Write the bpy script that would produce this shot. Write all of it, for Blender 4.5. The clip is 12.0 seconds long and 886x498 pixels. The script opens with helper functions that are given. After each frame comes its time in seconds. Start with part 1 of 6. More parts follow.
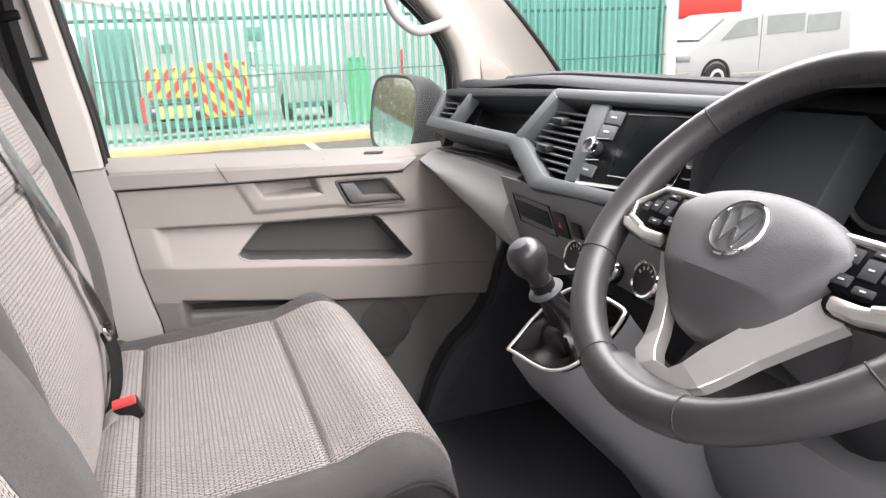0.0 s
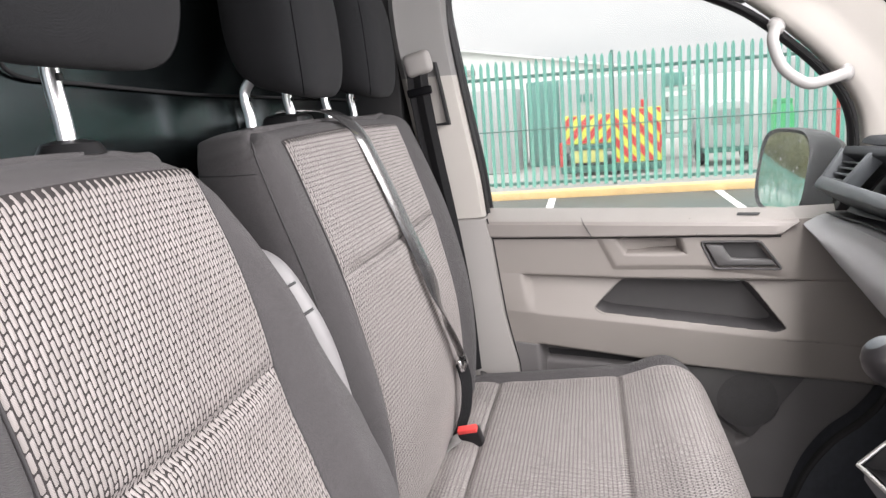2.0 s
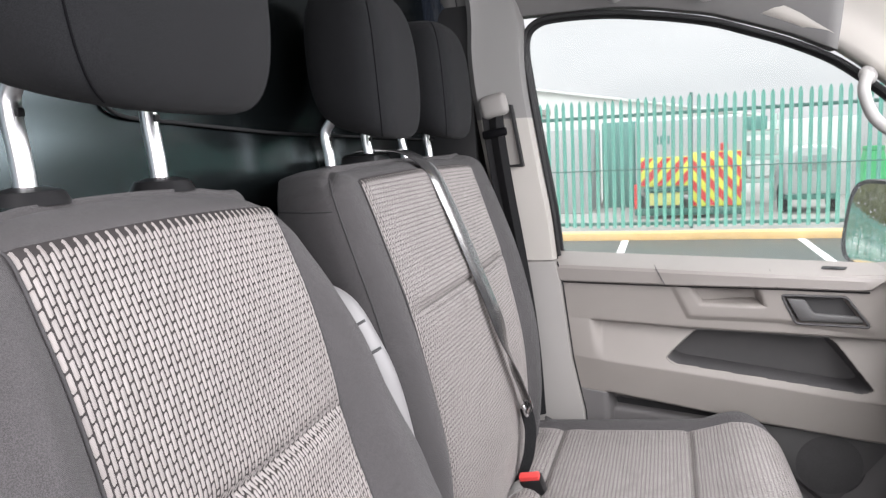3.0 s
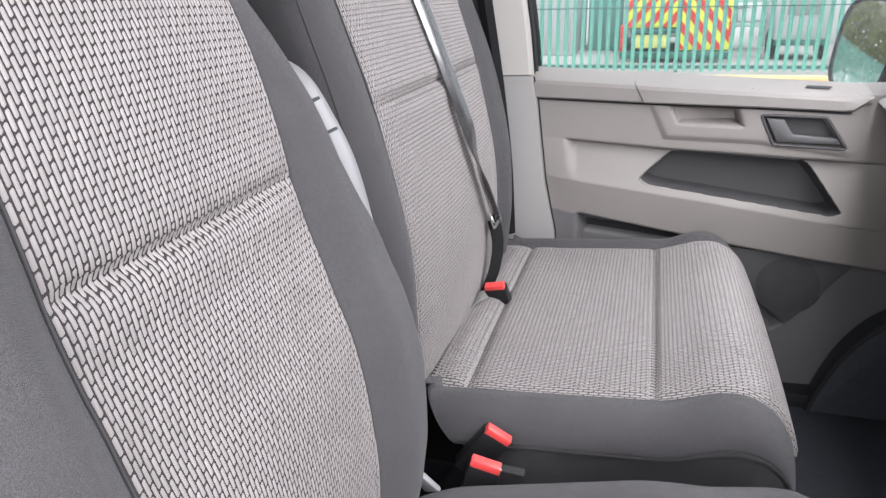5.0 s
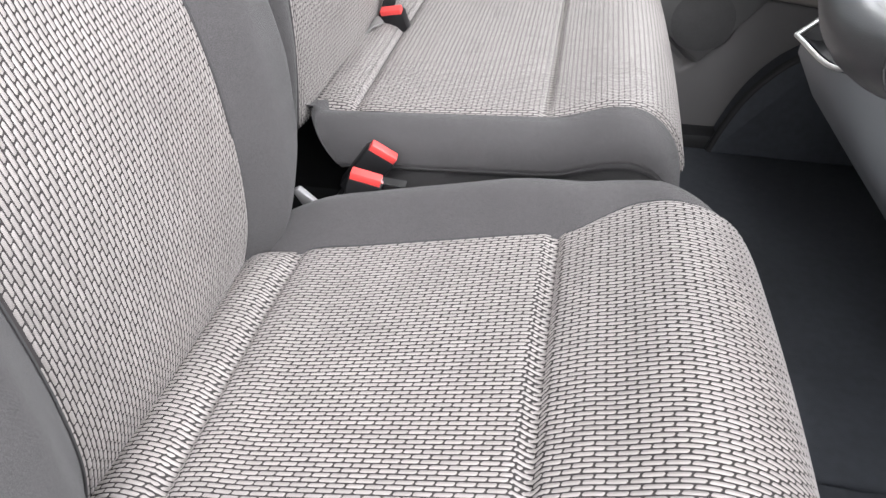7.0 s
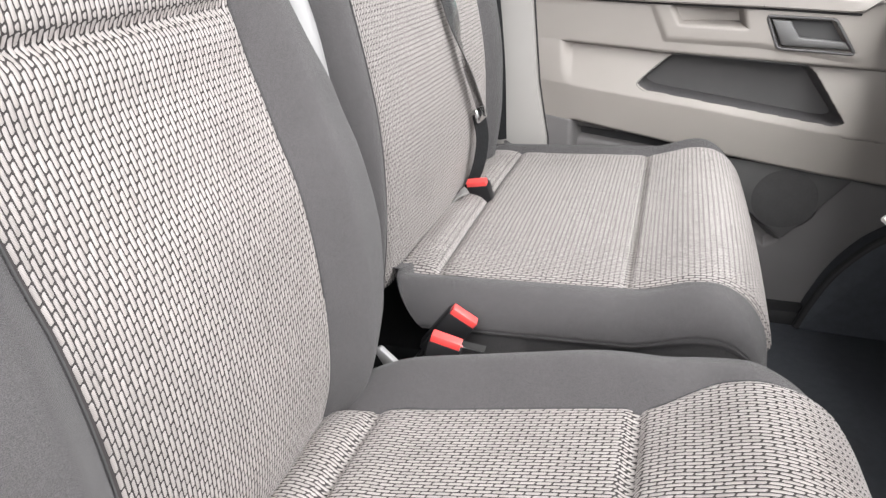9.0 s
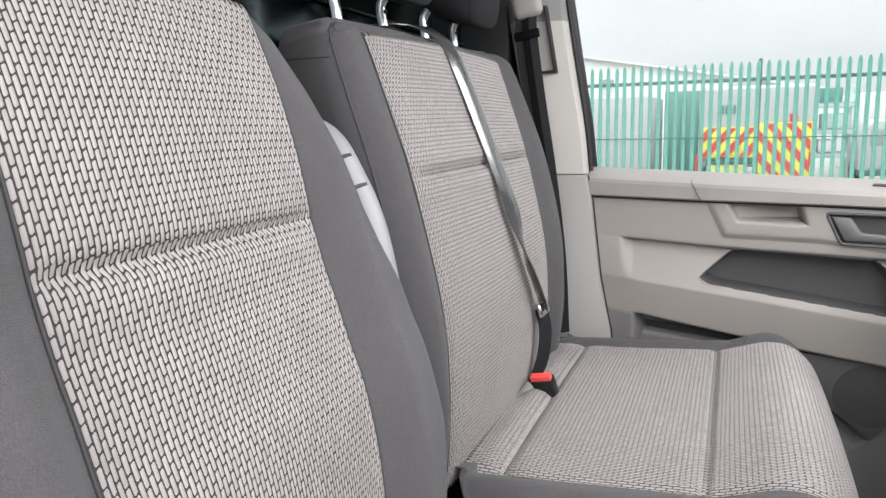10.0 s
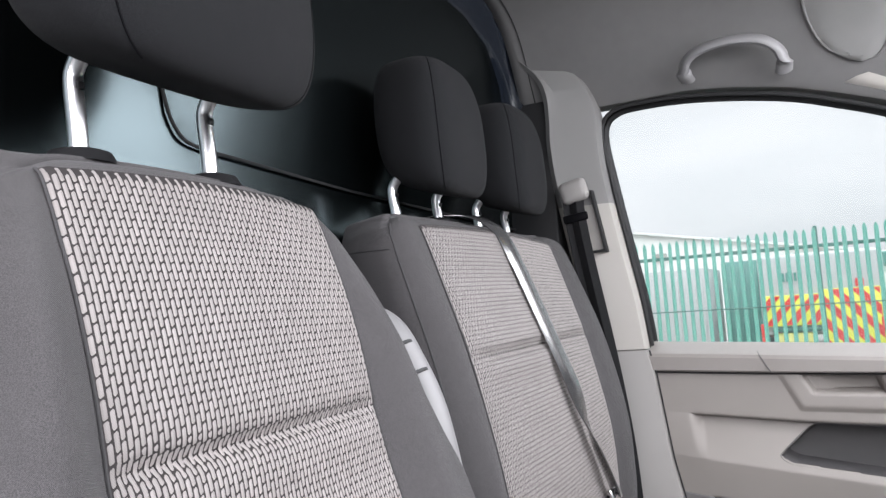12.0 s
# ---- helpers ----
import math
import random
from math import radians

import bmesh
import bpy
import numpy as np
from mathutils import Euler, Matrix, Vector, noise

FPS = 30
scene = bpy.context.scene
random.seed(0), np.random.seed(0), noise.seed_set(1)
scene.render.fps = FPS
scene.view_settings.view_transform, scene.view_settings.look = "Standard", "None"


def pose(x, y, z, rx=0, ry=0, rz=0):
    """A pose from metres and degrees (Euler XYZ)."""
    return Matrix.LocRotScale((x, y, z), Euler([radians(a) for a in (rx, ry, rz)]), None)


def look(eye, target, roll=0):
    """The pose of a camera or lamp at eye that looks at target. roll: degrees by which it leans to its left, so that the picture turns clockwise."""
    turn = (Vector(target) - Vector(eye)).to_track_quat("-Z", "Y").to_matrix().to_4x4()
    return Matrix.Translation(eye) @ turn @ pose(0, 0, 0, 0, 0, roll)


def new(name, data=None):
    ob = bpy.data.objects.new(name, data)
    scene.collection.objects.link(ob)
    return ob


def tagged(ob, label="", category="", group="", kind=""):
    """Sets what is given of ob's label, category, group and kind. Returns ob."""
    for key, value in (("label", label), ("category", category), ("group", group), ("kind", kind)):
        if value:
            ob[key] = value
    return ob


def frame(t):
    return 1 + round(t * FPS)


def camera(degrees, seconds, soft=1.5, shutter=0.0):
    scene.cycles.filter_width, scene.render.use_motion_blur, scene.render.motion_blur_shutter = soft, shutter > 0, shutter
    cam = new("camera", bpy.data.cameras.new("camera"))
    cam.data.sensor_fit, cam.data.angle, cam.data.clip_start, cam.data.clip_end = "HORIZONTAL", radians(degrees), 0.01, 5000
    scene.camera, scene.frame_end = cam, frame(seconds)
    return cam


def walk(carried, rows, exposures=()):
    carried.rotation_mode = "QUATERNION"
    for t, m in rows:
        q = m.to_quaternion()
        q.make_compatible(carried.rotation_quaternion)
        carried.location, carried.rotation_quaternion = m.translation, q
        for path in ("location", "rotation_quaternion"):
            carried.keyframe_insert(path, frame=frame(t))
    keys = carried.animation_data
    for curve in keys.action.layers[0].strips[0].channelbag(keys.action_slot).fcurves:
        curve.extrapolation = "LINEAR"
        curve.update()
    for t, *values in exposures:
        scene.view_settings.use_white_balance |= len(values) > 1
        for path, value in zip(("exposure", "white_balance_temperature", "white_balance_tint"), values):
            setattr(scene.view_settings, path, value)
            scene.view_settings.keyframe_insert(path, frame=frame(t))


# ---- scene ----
cam = camera(64.2, 12.0, soft=1.4)
PATH = [
    (0, (0.188, -0.408, 1.026), (0.856, 1.39, 0.459), -2.2),
    (0.5, (0.221, -0.401, 1.031), (0.627, 1.479, 0.485), -3.0),
    (1, (0.257, -0.401, 1.035), (0.366, 1.529, 0.523), -4.0),
    (1.5, (0.285, -0.412, 1.045), (0.102, 1.526, 0.583), -4.5),
    (2, (0.291, -0.424, 1.053), (-0.128, 1.493, 0.666), -4.5),
    (2.5, (0.29, -0.425, 1.061), (-0.264, 1.473, 0.76), -3.9),
    (2.7, (0.291, -0.425, 1.062), (-0.293, 1.469, 0.791), -3.6),
    (4.3, (0.282, -0.408, 1.028), (-0.325, 1.444, 0.578), -1.7),
    (4.5, (0.283, -0.402, 1.011), (-0.305, 1.436, 0.489), -1.6),
    (5, (0.295, -0.394, 0.986), (-0.234, 1.404, 0.29), -1.5),
    (5.5, (0.313, -0.388, 0.96), (-0.148, 1.353, 0.091), -1.2),
    (6, (0.327, -0.377, 0.935), (-0.057, 1.288, -0.104), -0.5),
    (6.5, (0.338, -0.375, 0.909), (0.029, 1.213, -0.268), 0.4),
    (6.7, (0.344, -0.374, 0.895), (0.064, 1.177, -0.336), 0.8),
    (8.3, (0.368, -0.361, 0.876), (-0.013, 1.194, -0.323), -0.2),
    (8.5, (0.354, -0.38, 0.894), (-0.038, 1.23, -0.226), 0.7),
    (9, (0.347, -0.381, 0.899), (-0.197, 1.345, 0.05), -0.3),
    (9.5, (0.347, -0.387, 0.909), (-0.317, 1.405, 0.32), -0.7),
    (10, (0.345, -0.388, 0.913), (-0.405, 1.433, 0.567), -1.4),
    (10.5, (0.349, -0.392, 0.913), (-0.464, 1.43, 0.774), -2.3),
    (11, (0.353, -0.4, 0.915), (-0.492, 1.412, 0.919), -2.9),
    (11.5, (0.352, -0.404, 0.915), (-0.515, 1.396, 1.022), -3.5),
    (12, (0.351, -0.403, 0.916), (-0.534, 1.383, 1.085), -3.9),
]
walk(cam, [(t, look(eye, target, roll)) for t, eye, target, roll in PATH], exposures=((0, 1.76, 6750, 16), (1.5, 1.50, 6700, 16), (2.5, 1.40, 6550, 14), (4.5, 1.32, 6200, 14), (6.5, 1.68, 6250, 11), (8.9, 1.78, 6500, 10), (9.6, 1.53, 6450, 10), (10.2, 1.32, 6350, 11), (12, 1.30, 6250, 13)))


# ---- world and light ----
OVERCAST = 0.15
world = bpy.data.worlds.new("overcast_sky")
scene.world = world
world.use_nodes = True
wn, wl = world.node_tree.nodes, world.node_tree.links
wn.clear()
w_out = wn.new("ShaderNodeOutputWorld")
w_bg = wn.new("ShaderNodeBackground")
w_sky = wn.new("ShaderNodeTexSky")
w_sky.sky_type = "NISHITA"
w_sky.sun_disc = False
w_sky.sun_elevation = radians(35)
w_sky.sun_rotation = radians(177)
w_sky.dust_density = 4.0
w_hsv = wn.new("ShaderNodeHueSaturation")
w_hsv.inputs["Saturation"].default_value = 0.12
w_co = wn.new("ShaderNodeTexCoord")
w_map = wn.new("ShaderNodeMapping")
w_map.inputs["Scale"].default_value = (1.0, 1.0, 3.5)
w_noise = wn.new("ShaderNodeTexNoise")
w_noise.inputs["Scale"].default_value = 2.2
w_noise.inputs["Detail"].default_value = 5
w_ramp = wn.new("ShaderNodeValToRGB")
w_ramp.color_ramp.elements[0].position = 0.36
w_ramp.color_ramp.elements[0].color = (0.90, 0.93, 0.935, 1)
w_ramp.color_ramp.elements[1].position = 0.62
w_ramp.color_ramp.elements[1].color = (1.08, 1.08, 1.08, 1)
w_mix = wn.new("ShaderNodeMixRGB")
w_mix.blend_type = "MULTIPLY"
w_mix.inputs["Fac"].default_value = 1.0
w_even = wn.new("ShaderNodeMixRGB")
w_even.inputs["Fac"].default_value = 0.85
w_even.inputs["Color2"].default_value = (5.4, 5.5, 5.7, 1)
wl.new(w_sky.outputs["Color"], w_even.inputs["Color1"])
wl.new(w_even.outputs["Color"], w_hsv.inputs["Color"])
wl.new(w_co.outputs["Generated"], w_map.inputs["Vector"])
wl.new(w_map.outputs["Vector"], w_noise.inputs["Vector"])
wl.new(w_noise.outputs["Fac"], w_ramp.inputs["Fac"])
wl.new(w_hsv.outputs["Color"], w_mix.inputs["Color1"])
wl.new(w_ramp.outputs["Color"], w_mix.inputs["Color2"])
w_sep = wn.new("ShaderNodeSeparateXYZ")
wl.new(w_co.outputs["Generated"], w_sep.inputs[0])
w_grad = wn.new("ShaderNodeMapRange")
w_grad.inputs["From Min"].default_value = 0.42
w_grad.inputs["From Max"].default_value = 0.95
w_grad.inputs["To Min"].default_value = 0.44
w_grad.inputs["To Max"].default_value = 2.3
wl.new(w_sep.outputs["Z"], w_grad.inputs["Value"])
w_dome = wn.new("ShaderNodeMixRGB")
w_dome.blend_type = "MULTIPLY"
w_dome.inputs["Fac"].default_value = 1.0
wl.new(w_mix.outputs["Color"], w_dome.inputs["Color1"])
wl.new(w_grad.outputs["Result"], w_dome.inputs["Color2"])
wl.new(w_dome.outputs["Color"], w_bg.inputs["Color"])
w_bg.inputs["Strength"].default_value = OVERCAST
wl.new(w_bg.outputs["Background"], w_out.inputs["Surface"])

sun_data = bpy.data.lights.new("sun", "SUN")
sun_data.energy = 0.25
sun_data.angle = radians(25)
sun_data.color = (1.0, 0.98, 0.96)
sun = new("sun", sun_data)
sun.matrix_world = look((0.5, -9, 6.3), (0, 0, 0))
# sky light that falls through the open driver's door
door_light = bpy.data.lights.new("open_door_skylight", "AREA")
door_light.shape, door_light.size, door_light.size_y, door_light.energy = "RECTANGLE", 1.5, 0.75, 10
door_light.color = (1.0, 0.975, 0.99)
new("open_door_skylight", door_light).matrix_world = look((0.62, -1.10, 1.32), (0.40, 0.5, 0.72))

# sky light that falls through the upper windscreen
screen_light = bpy.data.lights.new("windscreen_skylight", "AREA")
screen_light.shape, screen_light.size, screen_light.size_y, screen_light.energy = "RECTANGLE", 1.5, 0.52, 9
new("windscreen_skylight", screen_light).matrix_world = look((0.80, 0.40, 1.32), (0.0, 0.40, 0.72))


# ---- materials ----
def mat(name, color, rough=0.5, metal=0.0, vary=0.08, scale=30.0, bump=0.0, bump_scale=400.0, spec=0.5, coat=0.0, wear=0.0):
    """A surface with colour variation at two scales, a varied roughness and a fine relief."""
    m = bpy.data.materials.new(name)
    m.use_nodes = True
    n, l = m.node_tree.nodes, m.node_tree.links
    b = n["Principled BSDF"]
    b.inputs["Metallic"].default_value = metal
    b.inputs["Specular IOR Level"].default_value = spec
    b.inputs["Coat Weight"].default_value = coat
    co = n.new("ShaderNodeTexCoord")
    na = n.new("ShaderNodeTexNoise")
    na.inputs["Scale"].default_value = scale
    na.inputs["Detail"].default_value = 6
    nb = n.new("ShaderNodeTexNoise")
    nb.inputs["Scale"].default_value = scale / 9
    nb.inputs["Detail"].default_value = 3
    l.new(co.outputs["Object"], na.inputs["Vector"])
    l.new(co.outputs["Object"], nb.inputs["Vector"])
    add = n.new("ShaderNodeMath")
    add.operation = "ADD"
    l.new(na.outputs["Fac"], add.inputs[0])
    l.new(nb.outputs["Fac"], add.inputs[1])
    rng = n.new("ShaderNodeMapRange")
    rng.inputs["From Min"].default_value = 0.6
    rng.inputs["From Max"].default_value = 1.4
    rng.inputs["To Min"].default_value = 1 - vary
    rng.inputs["To Max"].default_value = 1 + vary
    l.new(add.outputs[0], rng.inputs["Value"])
    mul = n.new("ShaderNodeMixRGB")
    mul.blend_type = "MULTIPLY"
    mul.inputs["Fac"].default_value = 1
    mul.inputs["Color1"].default_value = (*color, 1)
    l.new(rng.outputs["Result"], mul.inputs["Color2"])
    l.new(mul.outputs["Color"], b.inputs["Base Color"])
    rr = n.new("ShaderNodeMapRange")
    rr.inputs["To Min"].default_value = max(0.02, rough - 0.06 - wear)
    rr.inputs["To Max"].default_value = min(1.0, rough + 0.06)
    l.new(nb.outputs["Fac"], rr.inputs["Value"])
    l.new(rr.outputs["Result"], b.inputs["Roughness"])
    if bump:
        nc = n.new("ShaderNodeTexNoise")
        nc.inputs["Scale"].default_value = bump_scale
        nc.inputs["Detail"].default_value = 2
        l.new(co.outputs["Object"], nc.inputs["Vector"])
        bp = n.new("ShaderNodeBump")
        bp.inputs["Strength"].default_value = bump
        bp.inputs["Distance"].default_value = 0.001
        l.new(nc.outputs["Fac"], bp.inputs["Height"])
        l.new(bp.outputs["Normal"], b.inputs["Normal"])
    return m


def yarn_mat(name, light):
    """Twisted yarn of the raised stitches: a tone for each stitch, soft patches and a fine twist."""
    m = bpy.data.materials.new(name)
    m.use_nodes = True
    n, l = m.node_tree.nodes, m.node_tree.links
    b = n["Principled BSDF"]
    co = n.new("ShaderNodeTexCoord")

    def spread(value, lo, hi, a=0.0, c=1.0):
        q = n.new("ShaderNodeMapRange")
        q.inputs["From Min"].default_value, q.inputs["From Max"].default_value = a, c
        q.inputs["To Min"].default_value, q.inputs["To Max"].default_value = lo, hi
        l.new(value, q.inputs["Value"])
        return q.outputs["Result"]

    def times(p, q):
        k = n.new("ShaderNodeMath")
        k.operation = "MULTIPLY"
        l.new(p, k.inputs[0])
        l.new(q, k.inputs[1])
        return k.outputs[0]

    geo = n.new("ShaderNodeNewGeometry")
    patch = n.new("ShaderNodeTexNoise")
    patch.inputs["Scale"].default_value = 9
    l.new(co.outputs["Object"], patch.inputs["Vector"])
    twist = n.new("ShaderNodeTexWave")
    twist.bands_direction = "DIAGONAL"
    twist.inputs["Scale"].default_value = 430
    twist.inputs["Distortion"].default_value = 2.0
    l.new(co.outputs["Object"], twist.inputs["Vector"])
    gain = times(times(spread(geo.outputs["Random Per Island"], 0.90, 1.07), spread(patch.outputs["Fac"], 0.94, 1.05, 0.3, 0.7)), spread(twist.outputs["Fac"], 0.84, 1.08))
    mul = n.new("ShaderNodeMixRGB")
    mul.blend_type = "MULTIPLY"
    mul.inputs["Fac"].default_value = 1
    mul.inputs["Color1"].default_value = (*light, 1)
    l.new(gain, mul.inputs["Color2"])
    l.new(mul.outputs["Color"], b.inputs["Base Color"])
    b.inputs["Roughness"].default_value = 0.48
    b.inputs["Specular IOR Level"].default_value = 0.5
    b.inputs["Sheen Weight"].default_value = 0.1
    bp = n.new("ShaderNodeBump")
    bp.inputs["Strength"].default_value = 0.35
    bp.inputs["Distance"].default_value = 0.0004
    l.new(twist.outputs["Fac"], bp.inputs["Height"])
    l.new(bp.outputs["Normal"], b.inputs["Normal"])
    return m


def twill_mat(name, color, rough=0.9, scale=700, amount=0.18, sheen=0.12):
    """Plain cloth with a fine diagonal thread."""
    m = mat(name, color, rough, vary=0.07, scale=25, spec=0.2 if rough > 0.5 else 0.95)
    n, l = m.node_tree.nodes, m.node_tree.links
    b = n["Principled BSDF"]
    b.inputs["Sheen Weight"].default_value = sheen
    base = b.inputs["Base Color"].links[0].from_socket
    fleck = n.new("ShaderNodeTexNoise")
    fleck.inputs["Scale"].default_value = 1500
    fleck.inputs["Detail"].default_value = 1
    fco = n.new("ShaderNodeTexCoord")
    l.new(fco.outputs["Object"], fleck.inputs["Vector"])
    frange = n.new("ShaderNodeMapRange")
    frange.inputs["From Min"].default_value = 0.35
    frange.inputs["From Max"].default_value = 0.65
    frange.inputs["To Min"].default_value = 0.72
    frange.inputs["To Max"].default_value = 1.28
    l.new(fleck.outputs["Fac"], frange.inputs["Value"])
    fmul = n.new("ShaderNodeMixRGB")
    fmul.blend_type = "MULTIPLY"
    fmul.inputs["Fac"].default_value = 1
    l.new(base, fmul.inputs["Color1"])
    l.new(frange.outputs["Result"], fmul.inputs["Color2"])
    l.new(fmul.outputs["Color"], b.inputs["Base Color"])
    co = n.new("ShaderNodeTexCoord")
    wave = n.new("ShaderNodeTexWave")
    wave.bands_direction = "DIAGONAL"
    wave.inputs["Scale"].default_value = scale
    wave.inputs["Distortion"].default_value = 3
    l.new(co.outputs["Object"], wave.inputs["Vector"])
    bp = n.new("ShaderNodeBump")
    bp.inputs["Strength"].default_value = amount
    bp.inputs["Distance"].default_value = 0.0006
    l.new(wave.outputs["Fac"], bp.inputs["Height"])
    l.new(bp.outputs["Normal"], b.inputs["Normal"])
    return m


def glass_mat(name, tint=(1, 1, 1), rough=0.0):
    m = bpy.data.materials.new(name)
    m.use_nodes = True
    b = m.node_tree.nodes["Principled BSDF"]
    b.inputs["Base Color"].default_value = (*tint, 1)
    b.inputs["Transmission Weight"].default_value = 1
    b.inputs["Roughness"].default_value = rough
    b.inputs["IOR"].default_value = 1.05
    # thin translucent film: window dirt, with the view's bright glare put in too
    n, l = m.node_tree.nodes, m.node_tree.links
    haze_film = n.new("ShaderNodeBsdfTranslucent")
    haze_film.inputs["Color"].default_value = (0.8, 0.82, 0.82, 1)
    film_noise = n.new("ShaderNodeTexNoise")
    film_noise.inputs["Scale"].default_value = 5
    film_noise.inputs["Detail"].default_value = 5
    co = n.new("ShaderNodeTexCoord")
    l.new(co.outputs["Object"], film_noise.inputs["Vector"])
    amount = n.new("ShaderNodeMapRange")
    amount.inputs["From Min"].default_value = 0.3
    amount.inputs["From Max"].default_value = 0.7
    amount.inputs["To Min"].default_value = 0.02
    amount.inputs["To Max"].default_value = 0.055
    l.new(film_noise.outputs["Fac"], amount.inputs["Value"])
    mix = n.new("ShaderNodeMixShader")
    l.new(amount.outputs["Result"], mix.inputs["Fac"])
    l.new(b.outputs["BSDF"], mix.inputs[1])
    l.new(haze_film.outputs["BSDF"], mix.inputs[2])
    l.new(mix.outputs["Shader"], n["Material Output"].inputs["Surface"])
    return m


M_YARN = yarn_mat("pale_seat_yarn", (0.292, 0.267, 0.257))
M_WEAVE = mat("dark_ground_cloth", (0.043, 0.039, 0.039), 0.9, vary=0.12, scale=60, bump=0.3, bump_scale=1200, spec=0.2)
M_BOLSTER = twill_mat("grey_seat_cloth", (0.077, 0.073, 0.075), amount=0.6)
M_HEADREST = twill_mat("headrest_cloth", (0.0122, 0.0126, 0.0140), sheen=0.03, amount=0.4)
M_HEADSEAM = mat("headrest_seam", (0.004, 0.004, 0.005), 0.9, spec=0.1)
M_PIPING = mat("seam_thread", (0.055, 0.053, 0.055), 0.9)
M_DOORCARD = mat("grey_door_plastic", (0.272, 0.249, 0.231), 0.55, vary=0.04, scale=12, bump=0.25, bump_scale=900)
# Door plastic again, darkened for the shade on the lower door.
M_DOORSHADE = mat("shaded_door_plastic", (0.145, 0.139, 0.138), 0.55, vary=0.05, scale=12, bump=0.3, bump_scale=900)
M_DOORDARK = mat("dark_pocket_plastic", (0.080, 0.077, 0.078), 0.6, vary=0.06, bump=0.3, bump_scale=800)
M_LEDGE = mat("door_ledge_plastic", (0.245, 0.224, 0.209), 0.5, vary=0.05, scale=14, bump=0.3, bump_scale=900)
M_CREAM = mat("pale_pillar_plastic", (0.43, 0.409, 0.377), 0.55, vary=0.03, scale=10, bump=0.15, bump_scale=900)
# Darker grey copy of the cream trim; the pillar top's shade is put in.
M_DIMTRIM = mat("dimmed_trim", (0.215, 0.21, 0.205), 0.55, vary=0.04, scale=10, bump=0.2, bump_scale=900)
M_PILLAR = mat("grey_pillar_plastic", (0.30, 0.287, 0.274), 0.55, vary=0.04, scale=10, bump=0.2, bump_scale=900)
M_HEADLINER = mat("headliner_fleece", (0.172, 0.169, 0.166), 0.95, vary=0.05, scale=40, bump=0.3, bump_scale=1500, spec=0.1)
M_DASH = mat("dash_plastic", (0.030, 0.033, 0.037), 0.68, vary=0.1, scale=18, bump=0.35, bump_scale=900, spec=0.3)
# Same plastic as M_DASHGREY, lightened so the glovebox panel looks well lit.
M_DASHLIT = mat("lit_dash_plastic", (0.36, 0.36, 0.365), 0.5, vary=0.05, scale=12, bump=0.3, bump_scale=900)
M_DASHGREY = mat("grey_dash_plastic", (0.175, 0.18, 0.19), 0.5, vary=0.05, scale=12, bump=0.3, bump_scale=900)
M_TRIM = mat("slate_trim_plastic", (0.080, 0.089, 0.095), 0.58, vary=0.05, scale=16, bump=0.15, bump_scale=1200)
M_BLACK = mat("satin_black_plastic", (0.014, 0.014, 0.015), 0.4, vary=0.1, spec=0.3)
M_GLOSS = mat("gloss_black", (0.006, 0.006, 0.007), 0.30, vary=0.05, spec=0.03)
M_GAITER = mat("gaiter_leather", (0.012, 0.012, 0.013), 0.36, vary=0.1, bump=0.3, bump_scale=900)
M_KNOB = mat("gear_knob_gloss", (0.030, 0.028, 0.030), 0.30, vary=0.1, coat=0.15)
M_LEATHER = mat("wheel_leather", (0.034, 0.034, 0.036), 0.38, vary=0.1, scale=40, bump=0.12, bump_scale=1100)
M_STITCH = mat("stitch_thread", (0.02, 0.02, 0.02), 0.8)
M_PAD = mat("airbag_plastic", (0.072, 0.073, 0.078), 0.5, vary=0.05, bump=0.3, bump_scale=1000)
M_CHROME = mat("chrome", (0.82, 0.82, 0.83), 0.10, 1.0, vary=0.02)
M_POST = mat("satin_chrome", (0.86, 0.86, 0.87), 0.30, 1.0, vary=0.03)
M_SILVER = mat("satin_silver", (0.76, 0.75, 0.73), 0.40, 0.90, vary=0.06)
M_RED = mat("red_button_plastic", (0.75, 0.07, 0.065), 0.4, vary=0.05)
M_WEB = twill_mat("belt_webbing", (0.045, 0.045, 0.046), 0.24, 900, 0.02, 0.0)
M_WEB.node_tree.nodes["Principled BSDF"].inputs["Coat Weight"].default_value = 1.0
M_WEB.node_tree.nodes["Principled BSDF"].inputs["Coat IOR"].default_value = 1.8
M_WEB.node_tree.nodes["Principled BSDF"].inputs["Coat Roughness"].default_value = 0.16
M_WEBSIDE = twill_mat("matt_belt_webbing", (0.012, 0.012, 0.013), 0.8, 900, 0.3, 0.0)
M_WEBGREY = twill_mat("grey_belt_webbing", (0.25, 0.245, 0.24), 0.6, 900, 0.3)
M_ARMREST = mat("armrest_plastic", (0.235, 0.23, 0.233), 0.42, vary=0.04)
M_GREYPL = mat("light_grey_plastic", (0.50, 0.49, 0.475), 0.45, vary=0.04)
M_FLOOR = mat("rubber_floor", (0.042, 0.046, 0.055), 0.7, vary=0.25, scale=60, bump=0.5, bump_scale=500)
M_BULK = mat("bulkhead_paint", (0.055, 0.070, 0.074), 0.22, 0.96, vary=0.05, scale=4, wear=0.02)
M_SEAL = mat("rubber_seal", (0.012, 0.012, 0.013), 0.6)
M_GLASS = glass_mat("window_glass", (0.97, 1.0, 0.985))
M_DROP = mat("water_drop", (0.75, 0.78, 0.78), 0.08, vary=0.0, spec=0.8)
M_MIRROR = mat("mirror_glass", (0.92, 0.94, 0.93), 0.015, 1.0, vary=0.0)
M_ASPHALT = mat("wet_asphalt", (0.055, 0.06, 0.058), 0.55, vary=0.35, scale=6, bump=0.6, bump_scale=120, wear=0.2)
